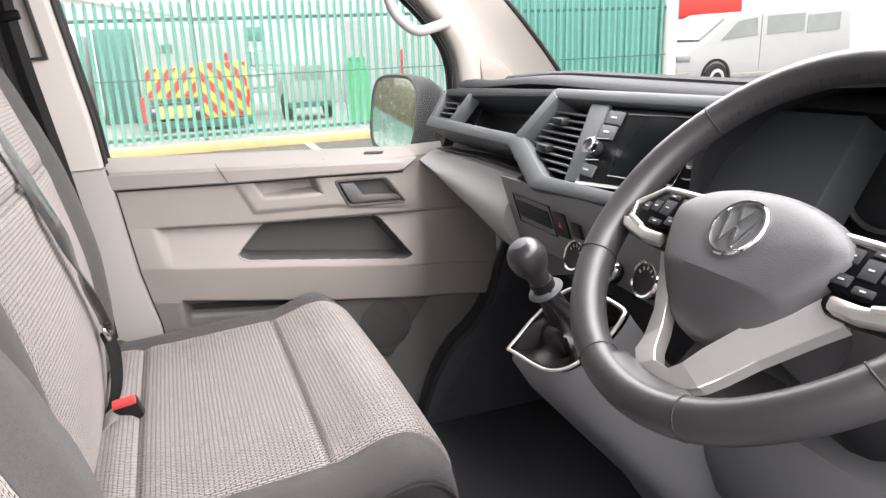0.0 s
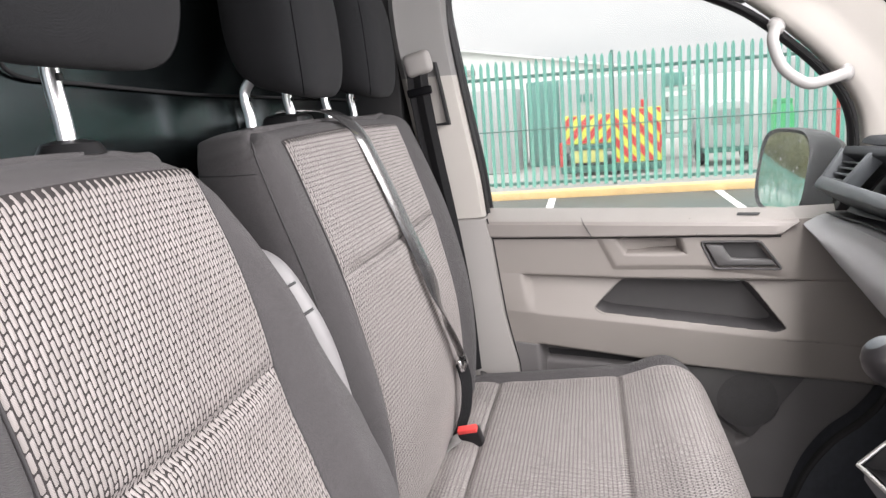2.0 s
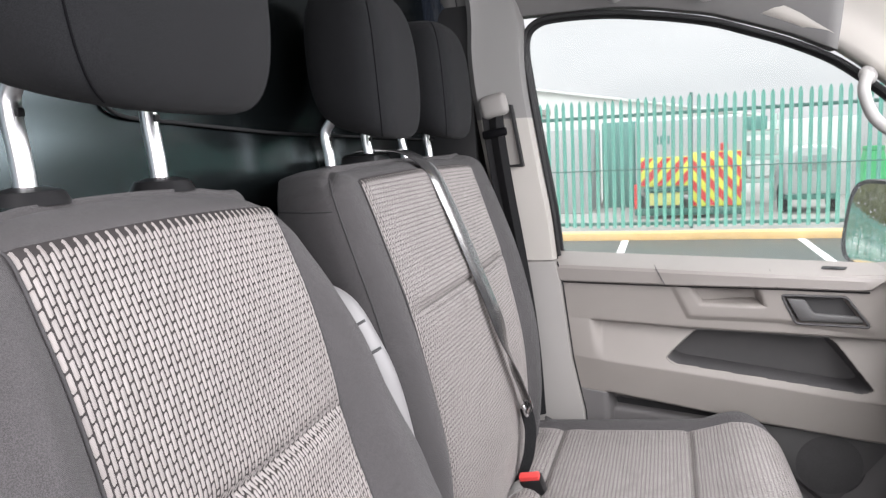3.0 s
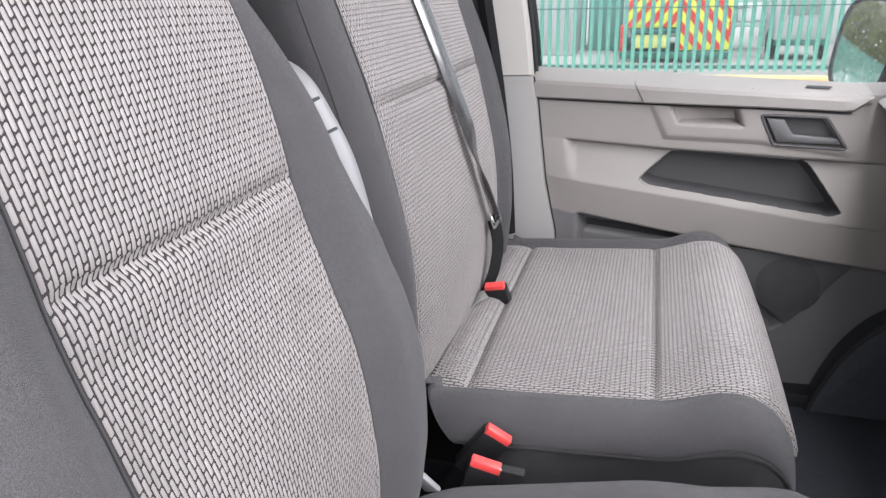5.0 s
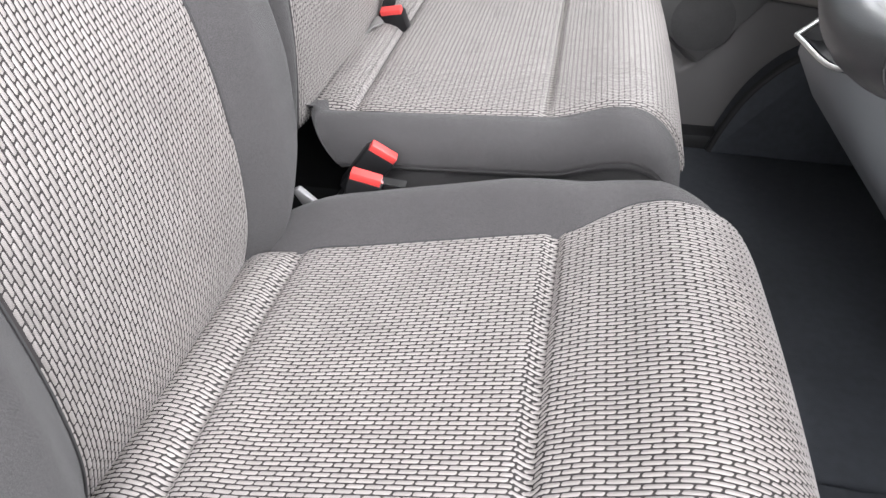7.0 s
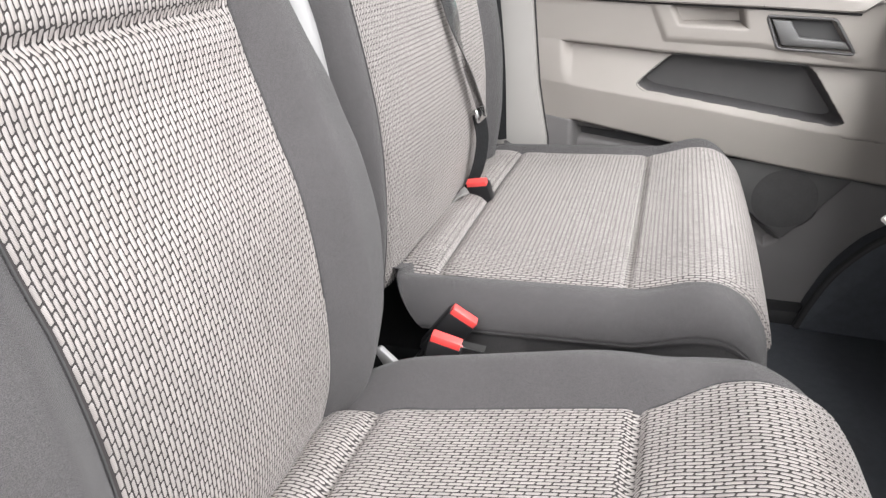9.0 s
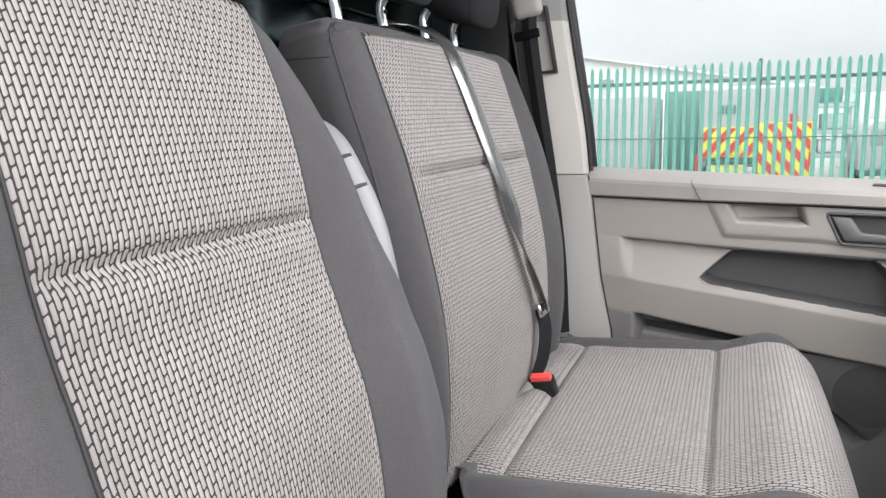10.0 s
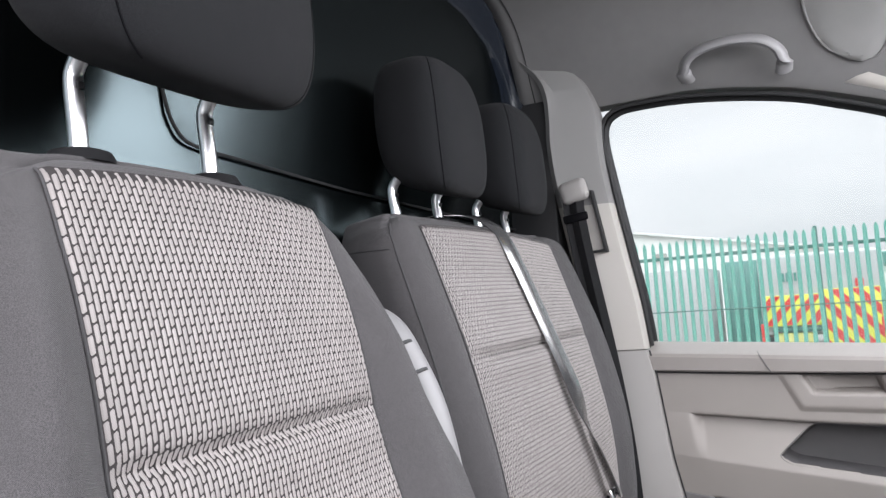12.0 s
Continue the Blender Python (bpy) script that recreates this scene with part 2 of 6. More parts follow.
M_LINE = mat("road_paint", (0.75, 0.75, 0.73), 0.7, vary=0.12, scale=8, bump=0.3, bump_scale=90)
M_KERB = mat("yellow_kerb_paint", (0.68, 0.46, 0.20), 0.8, vary=0.25, scale=7, bump=0.5, bump_scale=60)
M_CONC = mat("yard_concrete", (0.30, 0.30, 0.28), 0.85, vary=0.2, scale=5, bump=0.5, bump_scale=60)
M_PALEGREEN = mat("faded_green_paint", (0.42, 0.56, 0.51), 0.5, vary=0.2, scale=3)
M_PALE = mat("green_fence_paint", (0.14, 0.40, 0.33), 0.5, vary=0.15, scale=6)
M_PALERAIL = mat("dark_green_paint", (0.05, 0.15, 0.125), 0.5, vary=0.15, scale=6)
M_WHITE = mat("white_paint", (0.43, 0.44, 0.44), 0.35, vary=0.05, scale=3)
M_CLAD = mat("pale_cladding", (0.68, 0.70, 0.68), 0.6, vary=0.08, scale=3)
M_GREEN = mat("green_container_paint", (0.09, 0.26, 0.225), 0.45, vary=0.12, scale=4)
M_HIVIS = mat("fluorescent_yellow", (0.78, 0.80, 0.10), 0.5, vary=0.05)
M_HIRED = mat("signal_red", (0.66, 0.06, 0.05), 0.5, vary=0.05)
M_TYRE = mat("tyre_rubber", (0.02, 0.02, 0.02), 0.85)
M_DARKGLASS = mat("tinted_glass", (0.004, 0.005, 0.006), 0.25, spec=0.02)
M_VANGLASS = mat("parked_van_glass", (0.30, 0.33, 0.32), 0.12, vary=0.2, scale=2, spec=0.6)
M_LEAF = mat("hedge_leaf", (0.12, 0.13, 0.030), 0.6, vary=0.4, scale=3)
M_BARK = mat("bark", (0.10, 0.08, 0.06), 0.9, vary=0.3, bump=0.6, bump_scale=60)
M_STICK_Y = mat("yellow_label", (0.75, 0.72, 0.25), 0.5)


# ---- mesh helpers ----
def thing(name, at, label, category, group="", kind=""):
    ob = new(name)
    ob.empty_display_size = 0.05
    ob.location = at
    return tagged(ob, label, category, group, kind)


def world_at(ob):
    v = Vector((0, 0, 0))
    while ob is not None:
        v = v + ob.location
        ob = ob.parent
    return v


def mesh_of(bm, name, material, sharp=35, at=(0, 0, 0)):
    bmesh.ops.recalc_face_normals(bm, faces=bm.faces)
    bmesh.ops.translate(bm, verts=bm.verts, vec=-Vector(at))
    me = bpy.data.meshes.new(name)
    bm.to_mesh(me)
    bm.free()
    for p in me.polygons:
        p.use_smooth = True
    me.set_sharp_from_angle(angle=radians(sharp))
    me.materials.append(material)
    return me


def part(name, bm, material, parent, label="", sharp=35, kind=""):
    """Links a bmesh, given in world places, as one mesh object under a thing or a part."""
    ob = new(name, mesh_of(bm, name, material, sharp, world_at(parent)))
    ob.parent = parent
    return tagged(ob, label, kind=kind)


def solid(name, bm, material, label, category, sharp=35, group="", kind=""):
    """A thing that is one mesh; its origin is set at its base."""
    pts = np.array([v.co for v in bm.verts])
    lo, hi = pts.min(0), pts.max(0)
    at = Vector(((lo[0] + hi[0]) / 2, (lo[1] + hi[1]) / 2, lo[2]))
    ob = new(name, mesh_of(bm, name, material, sharp, at))
    ob.location = at
    return tagged(ob, label, category, group, kind)


def loft(bm, rings, closed=True, cap=True):
    rows = [[bm.verts.new(p) for p in r] for r in rings]
    k = len(rows[0])
    for a, b in zip(rows, rows[1:]):
        for i in range(k if closed else k - 1):
            j = (i + 1) % k
            bm.faces.new((a[i], a[j], b[j], b[i]))
    if cap and closed:
        bm.faces.new(rows[0])
        bm.faces.new(rows[-1])
    return bm


def prism(pts, vec, bevel=0.0, seg=2, bm=None):
    """An extruded outline with bevelled edges."""
    b = bmesh.new()
    vec = Vector(vec)
    lo = [b.verts.new(p) for p in pts]
    hi = [b.verts.new(Vector(p) + vec) for p in pts]
    b.faces.new(lo)
    b.faces.new(hi)
    for i in range(len(pts)):
        j = (i + 1) % len(pts)
        b.faces.new((lo[i], lo[j], hi[j], hi[i]))
    bmesh.ops.recalc_face_normals(b, faces=b.faces)
    if bevel:
        bmesh.ops.bevel(b, geom=b.edges[:], offset=bevel, segments=seg, profile=0.5, affect="EDGES", clamp_overlap=True)
    return merge(bm, b)


def merge(bm, b):
    if bm is None:
        return b
    me = bpy.data.meshes.new("tmp")
    b.to_mesh(me)
    b.free()
    bm.from_mesh(me)
    bpy.data.meshes.remove(me)
    return bm


def rbox(x0, x1, y0, y1, z0, z1, r=0.004, seg=2, bm=None, m=None):
    b = bmesh.new()
    bmesh.ops.create_cube(b, size=1)
    for v in b.verts:
        v.co = Vector(((x0 + x1) / 2 + v.co.x * (x1 - x0), (y0 + y1) / 2 + v.co.y * (y1 - y0), (z0 + z1) / 2 + v.co.z * (z1 - z0)))
    if r:
        bmesh.ops.bevel(b, geom=b.edges[:], offset=r, segments=seg, profile=0.5, affect="EDGES", clamp_overlap=True)
    if m is not None:
        bmesh.ops.transform(b, matrix=m, verts=b.verts)
    return merge(bm, b)


def smooth_path(pts, k=8):
    """A rounded line through the points."""
    pts = [Vector(p) for p in pts]
    ext = [2 * pts[0] - pts[1], *pts, 2 * pts[-1] - pts[-2]]
    out = []
    for a, b, c, d in zip(ext, ext[1:], ext[2:], ext[3:]):
        for i in range(k):
            t = i / k
            out.append(0.5 * (2 * b + (c - a) * t + (2 * a - 5 * b + 4 * c - d) * t * t + (3 * b - a - 3 * c + d) * t**3))
    out.append(pts[-1])
    return out


def tube(path, radius, sides=12, bm=None, up=(0, 0, 1), squash=1.0):
    """A round bar along a path. radius: a number or one for each point."""
    b = bmesh.new()
    path = [Vector(p) for p in path]
    rings = []
    for i, p in enumerate(path):
        d = (path[min(i + 1, len(path) - 1)] - path[max(i - 1, 0)]).normalized()
        side = d.cross(Vector(up))
        side = side.normalized() if side.length > 1e-4 else d.orthogonal().normalized()
        top = side.cross(d).normalized()
        r = radius[i] if isinstance(radius, (list, tuple)) else radius
        rings.append([p + side * r * math.cos(2 * math.pi * k / sides) + top * r * squash * math.sin(2 * math.pi * k / sides) for k in range(sides)])
    loft(b, rings)
    return merge(bm, b)


def ribbon(path, across, width, thick, bm=None):
    """A flat strap along a path; across: its width's direction."""
    b = bmesh.new()
    path = [Vector(p) for p in path]
    rings = []
    for i, p in enumerate(path):
        d = (path[min(i + 1, len(path) - 1)] - path[max(i - 1, 0)]).normalized()
        a = Vector(across(i / (len(path) - 1)) if callable(across) else across)
        a = (a - d * a.dot(d)).normalized() * width / 2
        n = d.cross(a).normalized() * thick / 2
        rings.append([p - a - n * 0.6, p - a * 0.93 - n, p + a * 0.93 - n, p + a - n * 0.6, p + a + n * 0.6, p + a * 0.93 + n, p - a * 0.93 + n, p - a + n * 0.6])
    loft(b, rings)
    return merge(bm, b)


def lathe(profile, sides=32, m=None, bm=None):
    """A turned shape: (radius, height) about z, then moved by m."""
    b = bmesh.new()
    rings = [[Vector((r * math.cos(2 * math.pi * k / sides), r * math.sin(2 * math.pi * k / sides), h)) for k in range(sides)] for r, h in profile]
    hollow = profile[0][0] > 0.005
    loft(b, rings + rings[:1] if hollow else rings, cap=not hollow)
    if hollow:
        bmesh.ops.remove_doubles(b, verts=b.verts, dist=1e-6)
    if m is not None:
        bmesh.ops.transform(b, matrix=m, verts=b.verts)
    return merge(bm, b)


def grid_mesh(name, pts, material, parent, label="", sharp=60, thick=0.0):
    """A sheet from an array of places (rows, columns, 3)."""
    bm = bmesh.new()
    pts = np.asarray(pts, float)
    r, c, _ = pts.shape
    vs = [[bm.verts.new(pts[i, j]) for j in range(c)] for i in range(r)]
    for i in range(r - 1):
        for j in range(c - 1):
            bm.faces.new((vs[i][j], vs[i][j + 1], vs[i + 1][j + 1], vs[i + 1][j]))
    me = bpy.data.meshes.new(name)
    at = world_at(parent)
    bmesh.ops.translate(bm, verts=bm.verts, vec=-at)
    bm.to_mesh(me)
    bm.free()
    for p in me.polygons:
        p.use_smooth = True
    me.set_sharp_from_angle(angle=radians(sharp))
    me.materials.append(material)
    ob = new(name, me)
    ob.parent = parent
    if thick:
        s = ob.modifiers.new("thickness", "SOLIDIFY")
        s.thickness = thick
        s.offset = 1
    return tagged(ob, label)


def sstep(a, b, x):
    t = np.clip((x - a) / (b - a), 0, 1)
    return t * t * (3 - 2 * t)


def inside(px, pz, poly):
    """Signed distance to an outline in a plane, positive inside; px, pz are arrays."""
    d = np.full(px.shape, 1e9)
    odd = np.zeros(px.shape, bool)
    for (ax, az), (bx, bz) in zip(poly, poly[1:] + poly[:1]):
        ex, ez = bx - ax, bz - az
        t = np.clip(((px - ax) * ex + (pz - az) * ez) / (ex * ex + ez * ez), 0, 1)
        d = np.minimum(d, np.hypot(px - ax - t * ex, pz - az - t * ez))
        hit = (az > pz) != (bz > pz)
        with np.errstate(divide="ignore", invalid="ignore"):
            cross = ax + (pz - az) * ex / (ez if abs(ez) > 1e-12 else 1e-12)
        odd ^= hit & (px < cross)
    return np.where(odd, d, -d)


# ---- ground and yard ----
GROUND = -0.40
FENCE_Y = 10.9
solid("ground", rbox(-400, 400, -400, 400, GROUND - 0.3, GROUND, 0), M_ASPHALT, "damp dark grey asphalt of the car park", "asphalt", kind="structure")
solid("kerb", rbox(-34, 9.1, 10.36, 10.62, GROUND - 0.05, GROUND + 0.11, 0.02), M_KERB, "worn yellow painted kerb below the fence", "kerb", kind="structure")
solid("pavement", rbox(-34, 9.1, 10.625, 40, GROUND - 0.05, GROUND + 0.10, 0.01), M_CONC, "pale concrete yard behind the fence", "concrete", kind="structure")
for i in range(-4, 4):
    x = -0.30 + 2.37 * i
    solid("parking_line", rbox(x - 0.05, x + 0.05, 5.6, 10.33, GROUND, GROUND + 0.004, 0), M_LINE, "worn white painted parking bay line", "road marking", group="parking lines", kind="structure")


def build_fence():
    fence = thing("palisade_fence", (0, FENCE_Y, GROUND + 0.1), "green painted steel palisade fence with pointed pales", "fence")
    zb, zt = GROUND + 0.13, 1.71
    prof = [(-0.029, 0.0), (-0.020, -0.012), (-0.010, -0.004), (0.010, -0.004), (0.020, -0.012), (0.029, 0.0), (0.014, 0.004), (-0.014, 0.004)]
    b = bmesh.new()
    loft(b, [[Vector((a * k, d, z)) for a, d in prof] for z, k in ((zb, 1.0), (zt - 0.075, 1.0), (zt - 0.045, 0.80), (zt - 0.015, 0.42), (zt, 0.12))])
    me = mesh_of(b, "pale", M_PALE, 30)
    x = -28.0
    while x < 8.9:
        o = new("pale", me)
        o.parent = fence
        o.location = (x, 0, random.uniform(-0.012, 0.012) - (GROUND + 0.1))
        o.rotation_euler = (random.uniform(-0.006, 0.006), random.uniform(-0.007, 0.007), random.uniform(-0.06, 0.06))
        x += 0.1245
    for z in (-0.215, 1.45):
        part("rail", rbox(-28, 8.98, FENCE_Y + 0.006, FENCE_Y + 0.05, z - 0.026, z + 0.026, 0.004), M_PALERAIL, fence)
    part("wire", tube([(-28, FENCE_Y - 0.02, 0.65), (8.98, FENCE_Y - 0.02, 0.62)], 0.009, 6), M_PALERAIL, fence)
    for k in range(14):
        px = 8.9 - 2.75 * k
        part("post", rbox(px - 0.025, px + 0.025, FENCE_Y + 0.05, FENCE_Y + 0.12, GROUND + 0.1, 1.74, 0.006), M_PALERAIL, fence)
    part("corner_post", rbox(8.95, 9.15, FENCE_Y - 0.1, FENCE_Y + 0.1, GROUND - 0.02, 2.1, 0.02), M_CLAD, fence, "pale square gate post")
    return fence


build_fence()

# ---- the van's shell ----
FLOOR = 0.06
ROOF = 1.56
solid("floor", rbox(-0.26, 1.25, -0.46, 1.23, FLOOR - 0.05, FLOOR, 0.005), M_FLOOR, "black rubber cab floor", "floor", kind="structure")


def build_bulkhead():
    w = thing("wall_bulkhead", (-0.24, 0.4, FLOOR), "satin painted steel bulkhead close behind the seats", "bulkhead", kind="structure")
    ys, zs = np.linspace(-0.5, 1.20, 120), np.linspace(FLOOR, ROOF + 0.06, 110)
    Y, Z = np.meshgrid(ys, zs)
    seam = np.interp(Y, [-0.5, 0.05, 0.12, 0.133, 0.16, 0.25, 0.5, 1.3], [1.45, 1.30, 1.158, 1.128, 1.110, 1.107, 1.097, 1.090])
    X = -0.228 + np.where(Z > 1.10, 0.065 * (np.minimum(Z, 1.22) - 1.10), -0.02 * (np.maximum(Z, 0.95) - 1.10)) - 0.0015 * sstep(-0.01, 0.01, Z - seam) * sstep(0.05, 0.18, Y) - 0.002 * np.sin(Y * 9.0) * sstep(0.6, 1.0, Z) * sstep(1.09, 1.03, Z)
    X = X + 0.004 * np.exp(-(((Y - 0.56) / 0.012) ** 2)) * sstep(1.09, 1.06, Z) + 0.012 * sstep(1.35, 1.55, Z)
    grid_mesh("panel", np.stack([X, Y, Z], -1), M_BULK, w, sharp=80, thick=-0.008)
    line = smooth_path([(-0.222, 0.112, 1.200), (-0.222, 0.12, 1.158), (-0.222, 0.133, 1.128), (-0.222, 0.16, 1.112), (-0.222, 0.25, 1.107), (-0.222, 0.40, 1.100), (-0.222, 0.5, 1.097), (-0.222, 0.8, 1.093), (-0.222, 1.15, 1.088)], 6)
    part("panel_seam", tube(line, 0.0021, 8), M_SEAL, w, "black sealing strip across the bulkhead")
    arch = smooth_path([(-0.226, 0.45, 1.446), (-0.226, 0.60, 1.442), (-0.226, 0.70, 1.440), (-0.226, 0.742, 1.432), (-0.226, 0.766, 1.405), (-0.226, 0.772, 1.375)], 6)
    part("pressed_edge", tube(arch, 0.0016, 8), M_SEAL, w)
    return w


build_bulkhead()


CEIL = [(-0.46, 1.42), (-0.43, 1.48), (-0.38, 1.53), (-0.28, 1.56), (0.0, 1.575), (0.4, 1.58), (0.8, 1.575), (0.95, 1.56), (1.03, 1.53), (1.08, 1.48), (1.112, 1.425), (1.139, 1.378), (1.160, 1.3475), (1.172, 1.3465), (1.225, 1.349)]
CEIL = [(p.x, p.y) for p in smooth_path([(a, b, 0) for a, b in CEIL], 5)]
WIN_X, WIN_Z = [-0.2, 0.06, 0.16, 0.27, 0.378, 0.46, 0.535, 0.62, 0.70, 0.765, 0.92], [1.335, 1.338, 1.336, 1.322, 1.300, 1.272, 1.243, 1.200, 1.138, 1.078, 0.93]


def roof_z(x, y):
    """The height of the headlining."""
    drop = 0.30 * max(0.0, (x - 0.42)) ** 1.6
    edge = max(0.0, 1.333 - float(np.interp(x, WIN_X, WIN_Z)) - drop)
    z = float(np.interp(y, [p[0] for p in CEIL], [p[1] for p in CEIL]))
    return z - drop - edge * float(sstep(0.80, 1.14, y))


def build_roof():
    ceil = thing("ceiling", (0.2, 0.4, ROOF), "pale grey fleece headlining with curved edges", "headlining", kind="structure")
    prof = CEIL
    xs = np.linspace(-0.185, 0.61, 36)
    rows = [[(x, y, roof_z(x, y)) for y, z in prof] for x in xs]
    grid_mesh("lining", rows, M_HEADLINER, ceil, sharp=80, thick=-0.03)
    part("lining_joint", tube([(-0.150, y, z - 0.0002) for y, z in prof[10:-8]], 0.0014, 6), M_SEAL, ceil)
    return ceil


build_roof()
solid("screen_header", rbox(0.605, 0.70, -0.46, 1.0, 1.46, 1.55, 0.02, 3), M_HEADLINER, "grey lined header above the windscreen", "windscreen header", kind="structure")
rail = thing("roof_rail", (-0.2, 0.4, ROOF), "dark painted roof bow behind the headlining", "roof panel", kind="structure")
pr = [(-0.236, 1.43), (-0.229, 1.49), (-0.218, 1.515), (-0.208, 1.52), (-0.200, 1.535), (-0.192, 1.565), (-0.180, 1.575), (-0.150, 1.60), (-0.150, 1.64), (-0.236, 1.64)]
rows = []
for y, dz in ((-0.46, -0.13), (-0.38, -0.03), (-0.2, 0.0), (0.4, 0.01), (0.9, 0.0), (1.02, -0.03), (1.10, -0.10), (1.16, -0.25), (1.19, -0.50), (1.20, -0.9)):
    rows.append([(x, y - 0.0 * z, z + dz) for x, z in pr])
part("bow", loft(bmesh.new(), rows), mat("dark_body_paint", (0.012, 0.016, 0.024), 0.16, vary=0.05, scale=4, coat=0.3), rail, sharp=60)
solid("wall_side", rbox(-0.236, -0.12, 1.14, 1.235, FLOOR, 1.60, 0.004), M_SEAL, "black side panel behind the door pillar", "side panel", kind="structure")

solid("wall_pillar", rbox(-0.17, -0.045, 1.212, 1.235, 0.70, 1.55, 0.002), M_SEAL, "black body panel behind the pillar trim", "side panel", kind="structure")


# ---- passenger door ----
POCKET = [(0.353, 0.641), (0.625, 0.627), (0.703, 0.519), (0.681, 0.511), (0.304, 0.562), (0.284, 0.576)]
BEZEL = [(0.521, 0.722), (0.644, 0.719), (0.690, 0.655), (0.550, 0.661)]
SCOOP = ([0.05, 0.124, 0.338, 0.693, 0.95], [0.664, 0.660, 0.645, 0.630, 0.620])
RIDGE = ([0.05, 0.139, 0.420, 0.700, 0.95], [0.580, 0.569, 0.534, 0.496, 0.464])
FACE_FOOT = ([0.0, 0.158, 0.495, 0.745, 0.95], [0.515, 0.493, 0.438, 0.405, 0.380])


def round_poly(pts, r, k=5):
    """An outline in a plane with its corners rounded."""
    out = []
    for p, q, n in zip(pts[-1:] + pts[:-1], pts, pts[1:] + pts[:1]):
        p, q, n = Vector(p), Vector(q), Vector(n)
        d = min(r, (p - q).length * 0.45, (n - q).length * 0.45)
        a, b = q + (p - q).normalized() * d, q + (n - q).normalized() * d
        for i in range(k + 1):
            t = i / k
            out.append(tuple(a * (1 - t) ** 2 + q * 2 * t * (1 - t) + b * t * t))
    return out


def door_height(X, Z):
    """How far out the door card stands, with its scoop and recesses."""
    zc, zr, zb = np.interp(X, *SCOOP), np.interp(X, *RIDGE), np.interp(X, *FACE_FOOT)
    front_fade = 1 - 0.85 * sstep(0.66, 0.80, X)
    ends = sstep(0.116, 0.142, X - 0.13 * (0.66 - Z)) * front_fade
    under = sstep(-0.02, 0.17, X) * front_fade
    t = np.clip((zc - Z) / (zc - zr), 0, 1)
    scoop = 0.024 * (1 - t) ** 1.0 - 0.022 * t**1.2
    Y = 1.200 + scoop * ends * sstep(-0.001, 0.003, zc - Z)
    low = 1.178 + 0.008 * np.clip((zr - Z) / np.maximum(zr - zb, 0.01), 0, 1)
    Y = np.where(Z < zr, 1.2 + (low - 1.2) * under, 1.2 + (Y - 1.2) + (1 - ends) * (low - 1.2) * under * t)
    Y = Y + 0.030 * sstep(0.150, 0.168, X) * sstep(-0.001, 0.006, zb - Z)
    raised = inside(X, Z, [(0.301, 0.770), (0.301, 0.739), (0.335, 0.669), (0.520, 0.664), (0.700, 0.640), (0.725, 0.66), (0.72, 0.770)])
    Y = Y - 0.006 * sstep(-0.006, 0.008, raised) * (1 - sstep(0.66, 0.73, X))
    pull = inside(X, Z, [(0.332, 0.742), (0.358, 0.698), (0.490, 0.695), (0.477, 0.742)])
    Y = Y + 0.046 * sstep(-0.002, 0.008, pull) * (0.30 + 0.70 * sstep(0.34, 0.47, X))
    grip = inside(X, Z, BEZEL)
    Y = Y + 0.032 * sstep(-0.001, 0.005, grip)
    ramp = inside(X, Z, [(0.53, 0.335), (0.63, 0.246), (0.60, 0.225), (0.50, 0.30)])
    Y = Y + 0.022 * sstep(-0.002, 0.012, ramp)
    slot = inside(X, Z, [(0.165, 0.470), (0.40, 0.452), (0.40, 0.420), (0.172, 0.445)])
    Y = Y + 0.04 * sstep(-0.003, 0.006, slot)
    return Y


def card(name, X, Z, material, door, label="", hole=None):
    """A sheet of the door card, with the faces inside the hole left out."""
    Y = door_height(X, Z)
    Y[1:-1, 1:-1] = (Y[1:-1, 1:-1] * 4 + Y[:-2, 1:-1] + Y[2:, 1:-1] + Y[1:-1, :-2] + Y[1:-1, 2:]) / 8
    ob = grid_mesh(name, np.stack([X, Y, Z], -1), material, door, sharp=60, thick=0.004, label=label)
    if hole:
        bm = bmesh.new()
        bm.from_mesh(ob.data)
        at = world_at(door)
        mids = [f.calc_center_median() + at for f in bm.faces]
        d = inside(np.array([m.x for m in mids]), np.array([m.z for m in mids]), hole)
        bm.faces.ensure_lookup_table()
        bmesh.ops.delete(bm, geom=[f for f, q in zip(bm.faces, d) if q > 0.002], context="FACES")
        bm.to_mesh(ob.data)
        bm.free()
    return ob


def tub(outline, depth, lip=0.0015):
    """A moulded recess: a thin lip on the card, then walls that draw in to a flat floor."""
    cx, cz = sum(p[0] for p in outline) / len(outline), sum(p[1] for p in outline) / len(outline)
    ox, oz = np.array([p[0] for p in outline]), np.array([p[1] for p in outline])
    Y = np.min([door_height(ox + dx, oz + dz) for dx in (-0.005, 0, 0.005) for dz in (-0.006, 0, 0.006)], axis=0)
    rings = []
    for grow, back in ((lip, 0.004), (lip, -0.0012), (lip * 0.5, -0.0016), (-0.0005, -0.0010), (-0.004, 0.006), (-0.012, None), (-0.016, None)):
        ring = []
        for (x, z), y in zip(outline, Y):
            v = Vector((x - cx, z - cz))
            v = v * (1 + grow / v.length)
            ring.append((cx + v.x, depth + (0.0 if grow < -0.014 else -0.006) if back is None else y + back, cz + v.y))
        rings.append(ring)
    b = bmesh.new()
    rows = [[b.verts.new(p) for p in r] for r in rings]
    for r0, r1 in zip(rows, rows[1:]):
        for i in range(len(r0)):
            j = (i + 1) % len(r0)
            b.faces.new((r0[i], r0[j], r1[j], r1[i]))
    b.faces.new(rows[-1])
    return b


